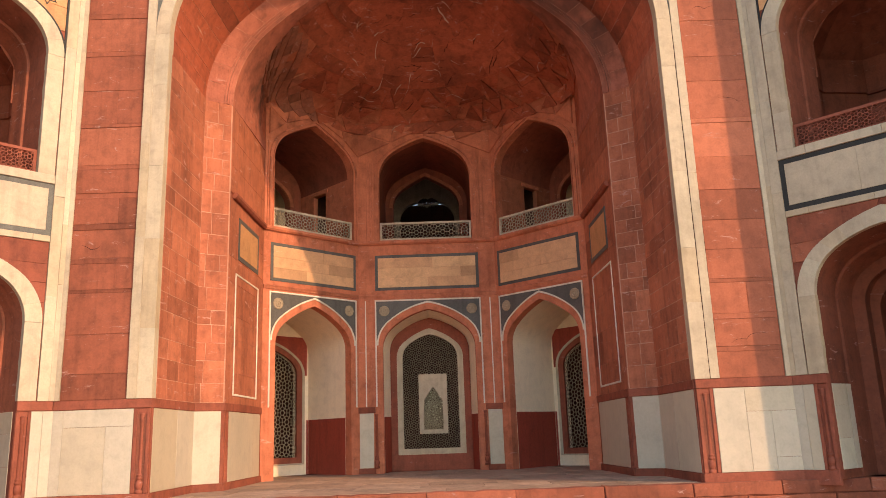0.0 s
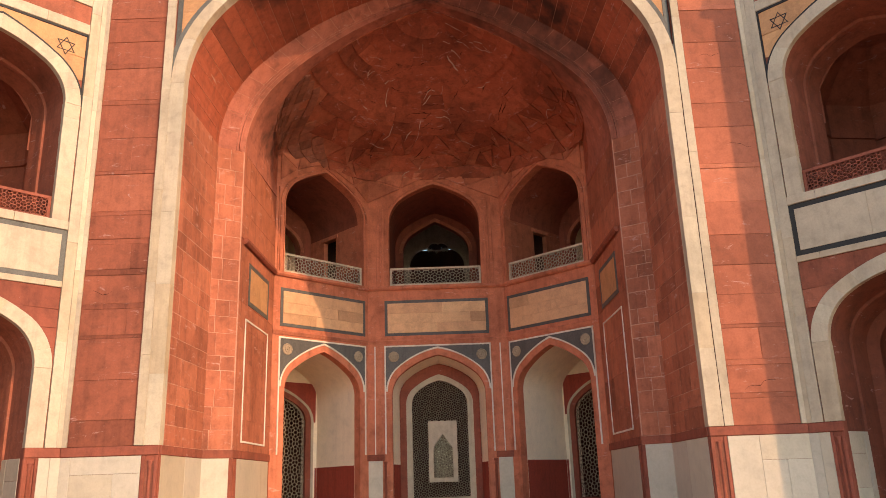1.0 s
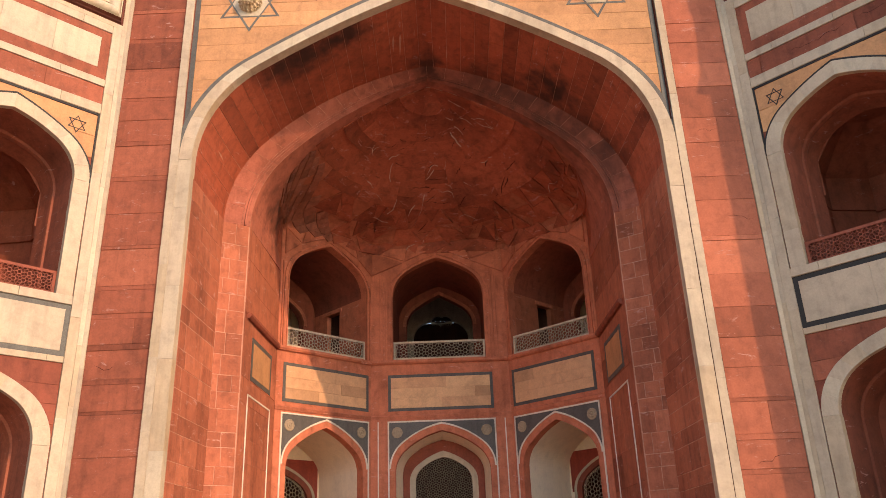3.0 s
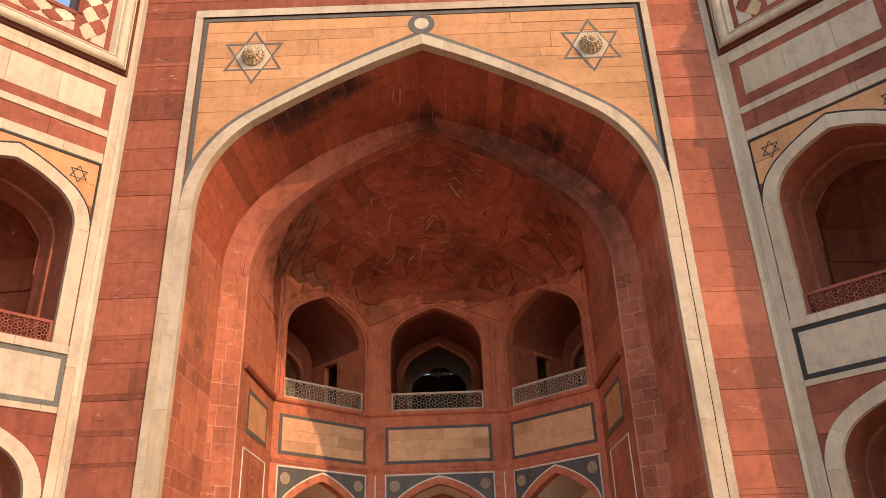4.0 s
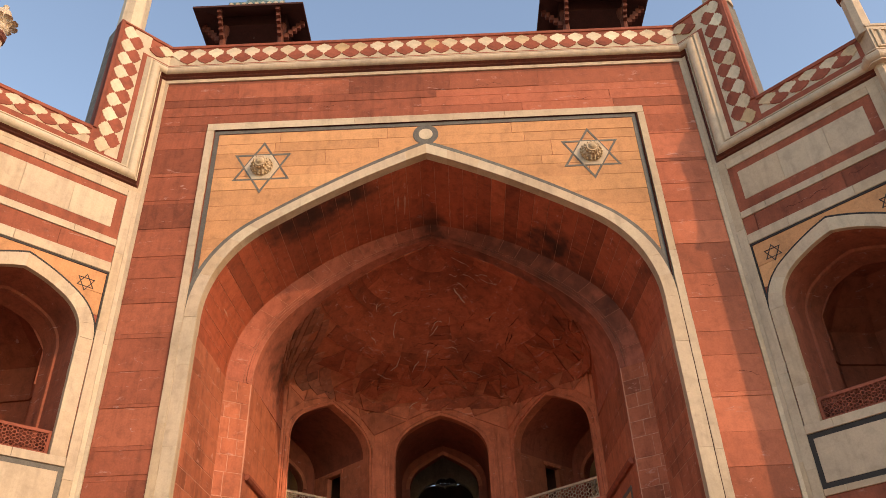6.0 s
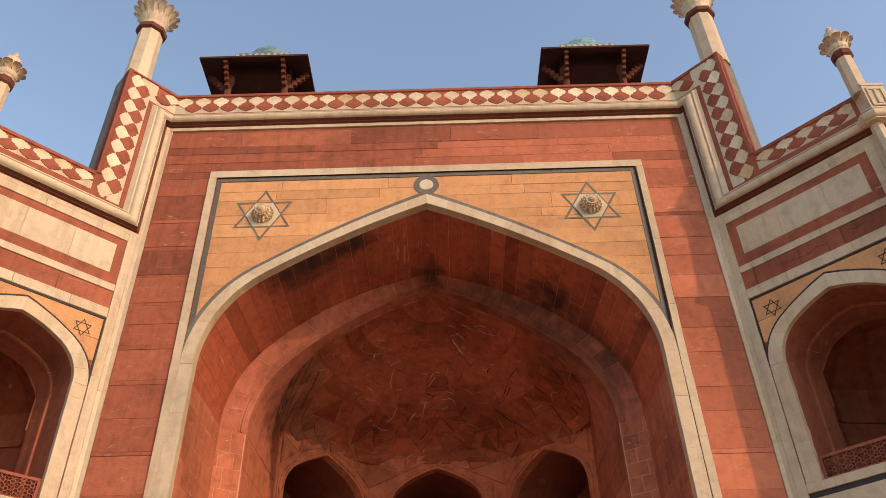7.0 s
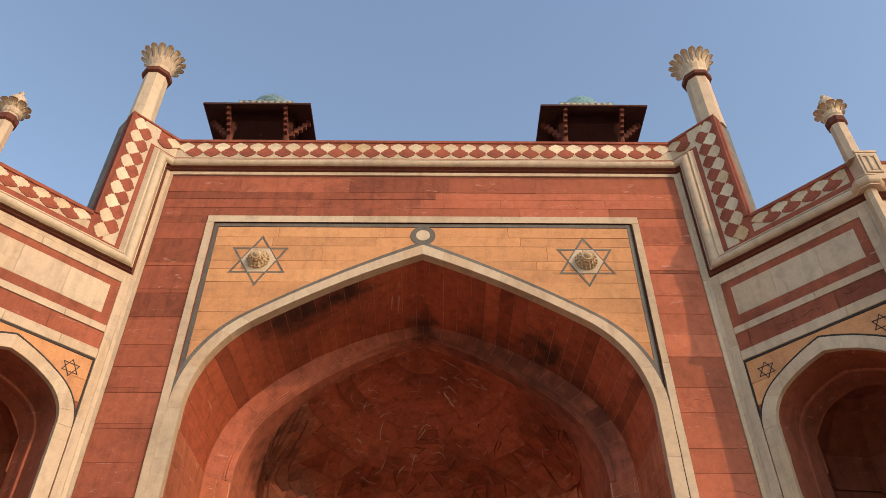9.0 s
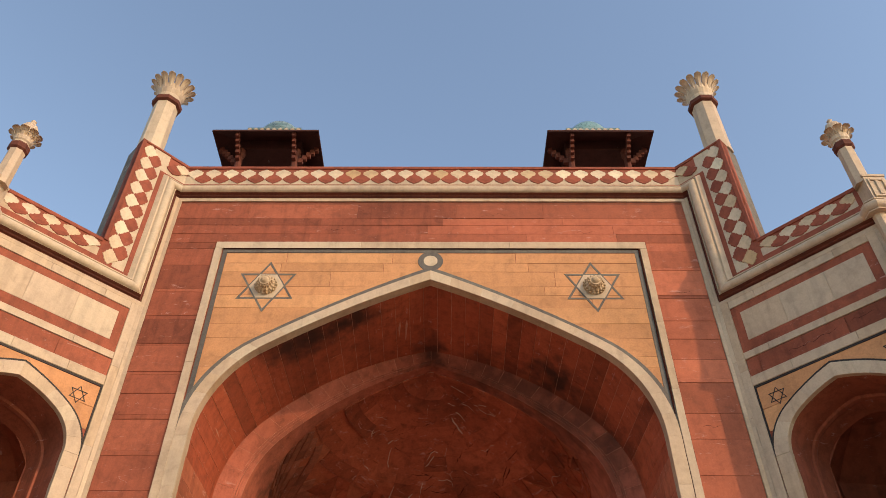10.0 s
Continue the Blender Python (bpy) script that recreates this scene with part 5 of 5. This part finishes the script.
for x0, x1, y0, y1, z0, z1 in ((-2.6, -2.5, 22.75, 34, FLOOR_Z, 6.3), (2.5, 2.6, 22.75, 34, FLOOR_Z, 6.3), (-2.6, 2.6, 22.75, 34, 6.3, 6.4), (-1.9, -1.8, 24.5, 34, 6.9, 12.9), (1.8, 1.9, 24.5, 34, 6.9, 12.9), (-1.9, 1.9, 24.5, 34, 12.9, 13.0), (-1.9, 1.9, 24.5, 34, 6.88, 6.97)):
    boxm(x0, x1, y0, y1, z0, z1, bm)
gallery = Face((0, 26.4), (1, 26.4))
LUN0 = 9.43   # foot of the small pierced lunette over the gallery's door
lunette = opening(0.04, 0.36, LUN0, LUN0 + 0.03, LUN0 + 0.23, 6)
part("gallery_wall", plate(gallery, rect(-1.8, 1.8, 6.97, 12.9), [opening(0, 0.95, 7.0, LUN0 - 0.55, LUN0 - 0.06), lunette], -0.2, 0.0, back=True), DIM_PLASTER, wall_back, "pale plastered gallery wall")
part("lunette_screen", lattice(gallery, lunette, 0.16, 0.043, -0.13, -0.08), DIM, wall_back, fix=False)
part("hall_lining", bm, PLASTER, wall_back, "dark vaulted hall beyond the rear wall")
for s in (-1, 1):
    a, b = (s * P_DIAG[0], P_DIAG[1]), (s * P_BACK[0], P_BACK[1])
    fd = Face(a, b) if s < 0 else Face(b, a)
    fd = fd if fd.n.y < 0 else fd.flip()
    bay(fd, fd.length / 2 - s * 0.05, 0, fd.length, 1.2, 1.31, "wall_iwan_diagonal_right" if s > 0 else "wall_iwan_diagonal_left", "slanting iwan wall with a plastered niche and a balcony above", False)

# half-dome
dome_pts = arch(P_SIDE[0] - 0.05, RING_SPRING - 0.05, 12.78, 16, **RING)
dome_line, dome_len = walk_line([(x, z, 0) for x, z in dome_pts if z > 10.2])
oct_plan, oct_len = walk_line([(-P_DIAG[0], P_DIAG[1], 0), (-P_BACK[0], P_BACK[1], 0), (P_BACK[0], P_BACK[1], 0), (P_DIAG[0], P_DIAG[1], 0)])


def dome_at(s, t):
    """s: from the springing (0) to the crown (1); t: round from one side (0) to the other (1)."""
    p = dome_line(s)
    a, z = p.x * (0.985 + 0.03 * abs(math.cos(math.pi * t)) ** 8), p.y
    ye = deep(z)
    k = min(1.0, s / 0.30)
    k = k * k * (3 - 2 * k)
    back = 21.70 - (21.70 - 16.9) * max(0.0, 1 - a / dome_line(0).x) ** 0.9
    ph = math.pi * t
    e = Vector((-a * math.cos(ph), ye + (back - ye) * math.sin(ph), z))
    f = 0.16
    if t < f:
        o = Vector((-a, ye, z)).lerp(Vector((-P_DIAG[0], P_DIAG[1], z)), t / f)
    elif t > 1 - f:
        o = Vector((a, ye, z)).lerp(Vector((P_DIAG[0], P_DIAG[1], z)), (1 - t) / f)
    else:
        o = oct_plan((t - f) / (1 - 2 * f)).copy()
        o.z = z
    return o.lerp(e, k)


def dome_fn(s, t):
    e = 0.005
    p = dome_at(s, t)
    n = (dome_at(min(1, s + e), t) - dome_at(max(0, s - e), t)).cross(dome_at(s, min(1, t + e)) - dome_at(s, max(0, t - e)))
    n = n.normalized() if n.length > 1e-9 else Vector((0, 0, -1))
    return p, (-n if n.dot(AIM + Vector((0, 1, 1)) - p) < 0 else n)


dome = tagged(part("ceiling_half_dome", surface(dome_fn, 24, 48), RED_IN), "weathered red sandstone half-dome of rough courses and chipped facets", "dome", kind="structure")


def net_edge(s):
    """How far round the scaly flank reaches at a height."""
    return 0.285 - 0.2 * (s / 0.30) ** 1.5 if s < 0.30 else 0.0


# small lozenge scales on the flank above one balcony, lower tips standing proud
bm = bmesh.new()
ROWS_NET, COLS_NET = 8, 9
for i in range(ROWS_NET):
    for j in range(COLS_NET):
        ds, dt = 0.28 / ROWS_NET, 0.29 / COLS_NET
        s0, t0 = 0.008 + i * ds, 0.004 + (j + (0.5 if i % 2 else 0.0)) * dt
        if t0 > net_edge(s0 + ds) or rng.random() < 0.05:
            continue
        pts, lift = [], rng.uniform(0.0, 0.03)
        for s_, t_, up in ((s0, t0, 0.045), (s0 + ds * 0.98, t0 + dt * 0.48, 0.022), (s0 + ds * 1.93, t0, 0.008), (s0 + ds * 0.98, t0 - dt * 0.48, 0.022)):
            p, n = dome_fn(s_, min(1.0, max(0.0, t_ + rng.uniform(-0.001, 0.001))))
            pts.append((bm.verts.new(p + n * (up + lift)), bm.verts.new(p - n * 0.02)))
        bm.faces.new([p[0] for p in pts])
        for p, q in zip(pts, pts[1:] + pts[:1]):
            bm.faces.new((p[0], q[0], q[1], p[1]))
part("dome_scales", bm, SCALE_STONE, dome, "grey-brown sooted lozenge scales")
# net of tilted three-cornered facets above the balconies
bm = bmesh.new()
FACETS = [0.0, 0.085, 0.175, 0.26]
N = 19
for i, (a, b) in enumerate(zip(FACETS, FACETS[1:])):
    for j in range(N * 2):
        o = 0.5 if i % 2 else 0.0
        k, odd = j // 2, j % 2
        if odd:
            c = [(a, k + 1 + o), (b, k + 0.5 + o), (b, k + 1.5 + o)]
        else:
            c = [(a, k + o), (a, k + 1 + o), (b, k + 0.5 + o)]
        c = [(s + (rng.uniform(-0.02, 0.02) if 0 < s < 0.26 else 0), min(1.0, max(0.0, (t + rng.uniform(-0.28, 0.28) - 0.5) / N))) for s, t in c]
        if max(t for s, t in c) - min(t for s, t in c) < 0.3 / N or min(t for s, t in c) < net_edge(a) - 0.03:
            continue
        lift = rng.uniform(0.0, 0.022)
        if rng.random() < 0.2:
            continue
        pts = []
        for s, t in c:
            p, n = dome_fn(s, t)
            pts.append((bm.verts.new(p + n * (lift + rng.uniform(0, 0.045))), bm.verts.new(p - n * 0.02)))
        bm.faces.new([p[0] for p in pts])
        for p, q in zip(pts, pts[1:] + pts[:1]):
            bm.faces.new((p[0], q[0], q[1], p[1]))
# broad shell courses above, a few of them stepped
ss = [0.26, 0.33, 0.41, 0.50, 0.585, 0.67, 0.755, 0.84, 0.92, 0.985]
for i, (a, b) in enumerate(zip(ss, ss[1:])):
    rad = max(0.3, dome_line((a + b) / 2).x)
    k = max(4, int(rad * 3.4 / 0.9))
    ts = [max(0.0, net_edge(a))]
    while ts[-1] < 1:
        ts.append(ts[-1] + rng.uniform(0.5, 1.5) / k)
    ts[-1] = 1.0
    step = (0.03, 0.045, 0.012, 0.045, 0.03, 0.012, 0.045, 0.035, 0.02)[i]
    for p, q in zip(ts, ts[1:]):
        if q - p < 0.2 / k:
            continue
        out, fall = 0.012 + rng.uniform(0, 0.005), step * rng.uniform(0.2, 1.2)

        def tilted(u, v, a=a, b=b, fall=fall):
            p_, n_ = dome_fn(u, v)
            return p_ + n_ * fall * max(0.0, 1 - (u - a) / (b - a)), n_
        patch(tilted, a, b, p, q, 2, 5, out, 0.001, bm)
part("dome_stones", bm, RED_DOME, dome)
# scars of pale mortar along broken edges
bm = bmesh.new()
for i in range(34):
    s, t = rng.uniform(0.06, 0.80), rng.uniform(0.14, 0.92)
    way, wid = rng.uniform(0, math.tau), rng.uniform(0.005, 0.02)
    last = None
    for j in range(rng.randint(3, 5)):
        p, n = dome_fn(s, t)
        w = wid * (1 if 0 < j else 0.3) * rng.uniform(0.5, 1.3)
        e = Vector((math.sin(way), 0.3, math.cos(way))).cross(n).normalized() * w
        a, b = bm.verts.new(p + n * (0.06 if s < 0.27 else 0.055) + e), bm.verts.new(p + n * (0.06 if s < 0.27 else 0.055) - e)
        if last:
            bm.faces.new((last[0], a, b, last[1]))
        last = (a, b)
        way += rng.uniform(-0.9, 0.9)
        s = min(0.95, max(0.02, s + 0.03 * math.cos(way)))
        t = min(0.98, max(0.02, t + 0.016 * math.sin(way)))
part("mortar_scars", bm, SCAR, dome, "pale mortar scars along cracks")
bm = bmesh.new()
for i in range(60):
    s, t = rng.uniform(0.03, 0.75), rng.uniform(0.2, 0.78)
    along, wid, last = rng.random() < 0.6, rng.uniform(0.004, 0.015), None
    n = rng.randint(3, 6)
    for j in range(n + 1):
        p, nn = dome_fn(s, t)
        w = Vector((0, 0.5, 1)).cross(nn).normalized().cross(nn) * wid * math.sin(math.pi * (j + 0.15) / (n + 0.3)) * rng.uniform(0.6, 1.3)
        a, b = bm.verts.new(p + nn * (0.062 if s < 0.27 else 0.056) + w), bm.verts.new(p + nn * (0.062 if s < 0.27 else 0.056) - w)
        if last:
            bm.faces.new((last[0], a, b, last[1]))
        last = (a, b)
        s = min(0.95, max(0.02, s + (rng.uniform(-0.006, 0.006) if along else rng.uniform(0.0, 0.02))))
        t = min(0.97, max(0.03, t + rng.uniform(0.006, 0.014)))
part("dome_cracks", bm, VOID, dome, "dark open joints in the rough stone")
# webs between the ring's soffit and the corners of the half-octagon
bm = bmesh.new()
for s in (-1, 1):
    rows = []
    for i in range(9):
        z = RING_SPRING - 0.05 + i * (10.4 - RING_SPRING + 0.05) / 8
        a = half_width_at(arch(P_SIDE[0] - 0.05, RING_SPRING - 0.05, 12.78, 16, **RING), z) * 1.004
        rows.append((bm.verts.new((s * a, deep(z) - 0.2, z)), bm.verts.new((s * P_DIAG[0], P_DIAG[1], z))))
    for (a, b), (c, d) in zip(rows, rows[1:]):
        bm.faces.new((a, b, d, c))
part("dome_web", bm, RED_DOME, dome)

# ---- pinnacles on the parapet ----
def pinnacle(p, z0, z1, r, petals, bud, label, flare=0.8, lean=0.2):
    """An octagonal shaft with a collar, crowned by an open lotus."""
    ob = thing("pinnacle", label, "pinnacle", "parapet pinnacles", at=(p.x, p.y, z0))
    x, y = p.x, p.y
    q = lambda o: under(o, ob)
    q(part("shaft", lathe([(r * 1.04, z0), (r, z0 + 0.3), (r * 0.97, z1 - 0.02)], 8, x, y, turn=math.pi / 8), CREAM))
    q(part("collar", lathe([(r * 0.95, z1 - 0.03), (r * 1.22, z1 + 0.02), (r * 1.25, z1 + 0.14), (r * 1.05, z1 + 0.2)], 8, x, y, turn=math.pi / 8), RED_DARK, None, "dark red collar"))
    k = r / 0.32
    neck = q(part("neck", lathe([(r * 1.0, z1 + 0.19), (r * 0.98, z1 + 0.25 * k + 0.1), (r * 1.12, z1 + 0.5 * k), (r * 1.18, z1 + 0.68 * k), (r * 0.5, z1 + 0.72 * k)], 16, x, y), CREAM, smooth=False))
    bm = bmesh.new()
    n = 10
    for i in range(n + 1):
        t = i / n
        w = 0.5 * (0.55 + 0.45 * math.sin(min(1, t * 1.25) * math.pi * 0.5)) * (1.0 if t < 0.62 else math.sqrt(max(0.0, 1 - ((t - 0.62) / 0.38) ** 2)) + 0.03)
        rr = r * (1.0 + flare * t ** 1.35)
        zz = (0.36 + 0.56 * t - lean * t ** 2.2) * k
        half = math.tan(math.pi / petals) * r * (1.12 + flare * 0.75 * t) * 2 * w * 0.9
        for d in (0.0, 0.05 * k):
            for sx in (-1, 0, 1):
                bm.verts.new((sx * half, rr + d - (0.0 if sx == 0 else 0.025 * k), zz))
    bm.verts.ensure_lookup_table()
    v = bm.verts
    for i in range(n):
        a, b = i * 6, i * 6 + 6
        for f in ((a, a + 1, b + 1, b), (a + 1, a + 2, b + 2, b + 1), (a + 3, a + 4, b + 4, b + 3), (a + 4, a + 5, b + 5, b + 4), (a, a + 3, b + 3, b), (a + 2, a + 5, b + 5, b + 2)):
            bm.faces.new([v[j] for j in f])
    e = n * 6
    bm.faces.new([v[e], v[e + 1], v[e + 4], v[e + 3]])
    bm.faces.new([v[e + 1], v[e + 2], v[e + 5], v[e + 4]])
    bmesh.ops.recalc_face_normals(bm, faces=bm.faces)
    me = bpy.data.meshes.new("petal")
    bm.to_mesh(me)
    bm.free()
    me.materials.append(CREAM)
    for i in range(petals):
        o = shared("petal", me, neck, Matrix.Translation((x, y, z1 + 0.18)) @ Matrix.Rotation(i * math.tau / petals, 4, "Z"))
    if bud:
        q(part("bud", lathe([(r * 1.0, z1 + 0.6 * k), (r * 1.2, z1 + 1.0 * k), (r * 1.15, z1 + 1.3 * k), (r * 0.8, z1 + 1.55 * k), (r * 0.35, z1 + 1.65 * k), (r * 0.22, z1 + 1.72 * k), (r * 0.36, z1 + 1.84 * k), (r * 0.1, z1 + 1.95 * k)], 12, x, y), CREAM, smooth=True))
    return ob


for s in (-1, 1):
    f = wing_face(s)
    pinnacle(f.at(STRIP_W1 - 0.30, 0, -0.42) + Vector((0.07 if s < 0 else 0.04, 0, 0)), 17.36, 19.36, 0.33, 15, False, "tall cream octagonal pinnacle crowned by an open lotus", 0.85, 0.22)
    L_ = WING_LEN
    tip_ = f.at(L_, 0, 0)
    base = Vector((tip_.x + (0.08 if s > 0 else 0.0) + f.n.x * 0.1, tip_.y - 0.06 + f.n.y * 0.1, 0))
    p = pinnacle(base, 13.7, 14.83 if s > 0 else 14.76, 0.18, 9, True, "short cream pinnacle with a lotus and bud at a wing corner", 0.95, 0.3)
    out = base.xy + Vector((s * 0.15, 0.02))
    for name, z0_, z1_, w_ in (("pedestal_foot", 12.98, 13.08, 0.25), ("pedestal", 13.08, 13.78, 0.22), ("pedestal_cap", 13.78, 13.84, 0.235)):
        plan = [out + Vector((a_ * w_, b_ * w_)) for a_, b_ in ((-1, -1), (1, -1), (1, 1), (-1, 1))]
        under(part(name, column_of(plan, z0_, z1_), CREAM, None, "square cream stone pedestal" if name == "pedestal" else ""), p)
    e_ = Face(out + Vector((-0.22, -0.22)), out + Vector((0.22, -0.22)))
    e_ = e_.flip() if e_.n.y > 0 else e_
    for u0_, u1_, a_, b_ in ((0.05, 0.10, 13.18, 13.70), (0.34, 0.39, 13.18, 13.70), (0.10, 0.34, 13.65, 13.70), (0.10, 0.34, 13.18, 13.23)):
        under(part("fillet", block(e_, rect(u0_, u1_, a_, b_), -0.02, 0.028, 0.006), CREAM), p)
    under(part("small_shaft", block(e_, rect(0.18, 0.26, 13.23, 13.65), -0.02, 0.035, 0.015), CREAM), p)
    nose = lathe([(0.13 + max(0.0, d), z) for d, z in raised(CORNICE, 12.62)], 8, base.x, base.y, turn=math.pi / 8)
    under(part("shaft_cornice", nose, CREAM, None, "cornice carried round the corner shaft"), p)
    sh = lathe([(0.13, FLOOR_Z), (0.13, 12.82)], 8, base.x, base.y, turn=math.pi / 8)
    under(part("corner_shaft", sh, CREAM, None, "slender cream corner shaft"), p)


# ---- rooftop pavilions ----
def pavilion(cx, cy, label):
    """A small domed kiosk: posts, carved brackets, a broad sloping eave, tiled drum and dome."""
    ob = thing("rooftop_pavilion", label, "pavilion", "rooftop pavilions", at=(cx, cy, 17.36))
    q = lambda o: under(o, ob)
    half, zt = 1.62, 20.42
    q(part("plinth", boxm(cx - 1.15, cx + 1.15, cy - 1.15, cy + 1.15, 17.35, 17.75), BROWN))
    bm = bmesh.new()
    lo = [bm.verts.new((cx + a * half, cy + b * half, zt)) for a, b in ((-1, -1), (1, -1), (1, 1), (-1, 1))]
    lo2 = [bm.verts.new((cx + a * half, cy + b * half, zt + 0.07)) for a, b in ((-1, -1), (1, -1), (1, 1), (-1, 1))]
    hi = [bm.verts.new((cx + a * 0.95, cy + b * 0.95, zt + 0.34)) for a, b in ((-1, -1), (1, -1), (1, 1), (-1, 1))]
    hi2 = [bm.verts.new((cx + a * 0.95, cy + b * 0.95, zt + 0.42)) for a, b in ((-1, -1), (1, -1), (1, 1), (-1, 1))]
    for A_, B_ in ((lo, lo2), (lo, hi), (lo2, hi2)):
        for i in range(4):
            bm.faces.new((A_[i - 1], A_[i], B_[i], B_[i - 1]))
    q(part("eave", bm, BROWN, None, "broad sloping stone eave"))
    q(part("lintel", plate(Face((cx, cy), (cx + 1, cy)), rect(-1, 1, zt - 0.05, zt + 0.35), [], -0.95, 0.95, back=True), BROWN))
    for a in (-1, 1):
        for b in (-1, 1):
            x, y = cx + a * 0.86, cy + b * 0.86
            post = q(part("post", lathe([(0.13, 17.7), (0.13, 18.0), (0.10, 18.1), (0.10, zt - 0.4), (0.14, zt - 0.3), (0.15, zt - 0.05)], 8, x, y, turn=math.pi / 8), SOFFIT))
            for dx, dy in ((a, 0), (0, b)):
                bm = bmesh.new()
                for i in range(5):
                    t0 = i / 5
                    w = 0.055
                    px0, px1 = 0.1 + 0.11 * i, 0.24 + 0.11 * i
                    z0 = zt - 0.62 + 0.13 * i
                    if dx:
                        boxm(*sorted((x + dx * px0, x + dx * px1)), y - w, y + w, z0, z0 + 0.2, bm)
                    else:
                        boxm(x - w, x + w, *sorted((y + dy * px0, y + dy * px1)), z0, z0 + 0.2, bm)
                part("bracket", bm, SOFFIT, post, "stepped carved bracket")
    frieze = q(part("tile_frieze", boxm(cx - 0.86, cx + 0.86, cy - 0.86, cy + 0.86, zt + 0.4, zt + 1.12), TILE, None, "turquoise tiled frieze"))
    bm = bmesh.new()
    for i in range(9):
        u = -0.78 + i * 0.195
        for a in range(4):
            m_ = Matrix.Translation((cx, cy, zt + 1.02)) @ Matrix.Rotation(a * math.pi / 2, 4, "Z") @ Matrix.Translation((u, -0.87, 0)) @ Matrix.Rotation(math.pi / 4, 4, "Y")
            n0 = len(bm.verts)
            boxm(-0.05, 0.05, -0.012, 0.012, -0.05, 0.05, bm)
            bm.verts.ensure_lookup_table()
            bmesh.ops.transform(bm, matrix=m_, verts=bm.verts[n0:])
    part("frieze_tiles", bm, CREAM, frieze, "row of pale lozenge tiles")
    cap = q(part("dome", lathe([(0.70, zt + 1.1)] + [(0.74 * math.cos(t * 0.157) + 0.02, zt + 1.2 + 0.95 * math.sin(t * 0.157)) for t in range(10)] + [(0.03, zt + 2.17)], 24, cx, cy), TILE, None, "small turquoise tiled dome", smooth=True))
    part("finial", lathe([(0.05, zt + 2.12), (0.07, zt + 2.2), (0.03, zt + 2.24), (0.01, zt + 2.28)], 8, cx, cy), CREAM, cap)
    return ob


for x in (-5.13, 5.09):
    pavilion(x, 15.2 + 1.62, "shadowed sandstone rooftop pavilion with a turquoise tiled dome")
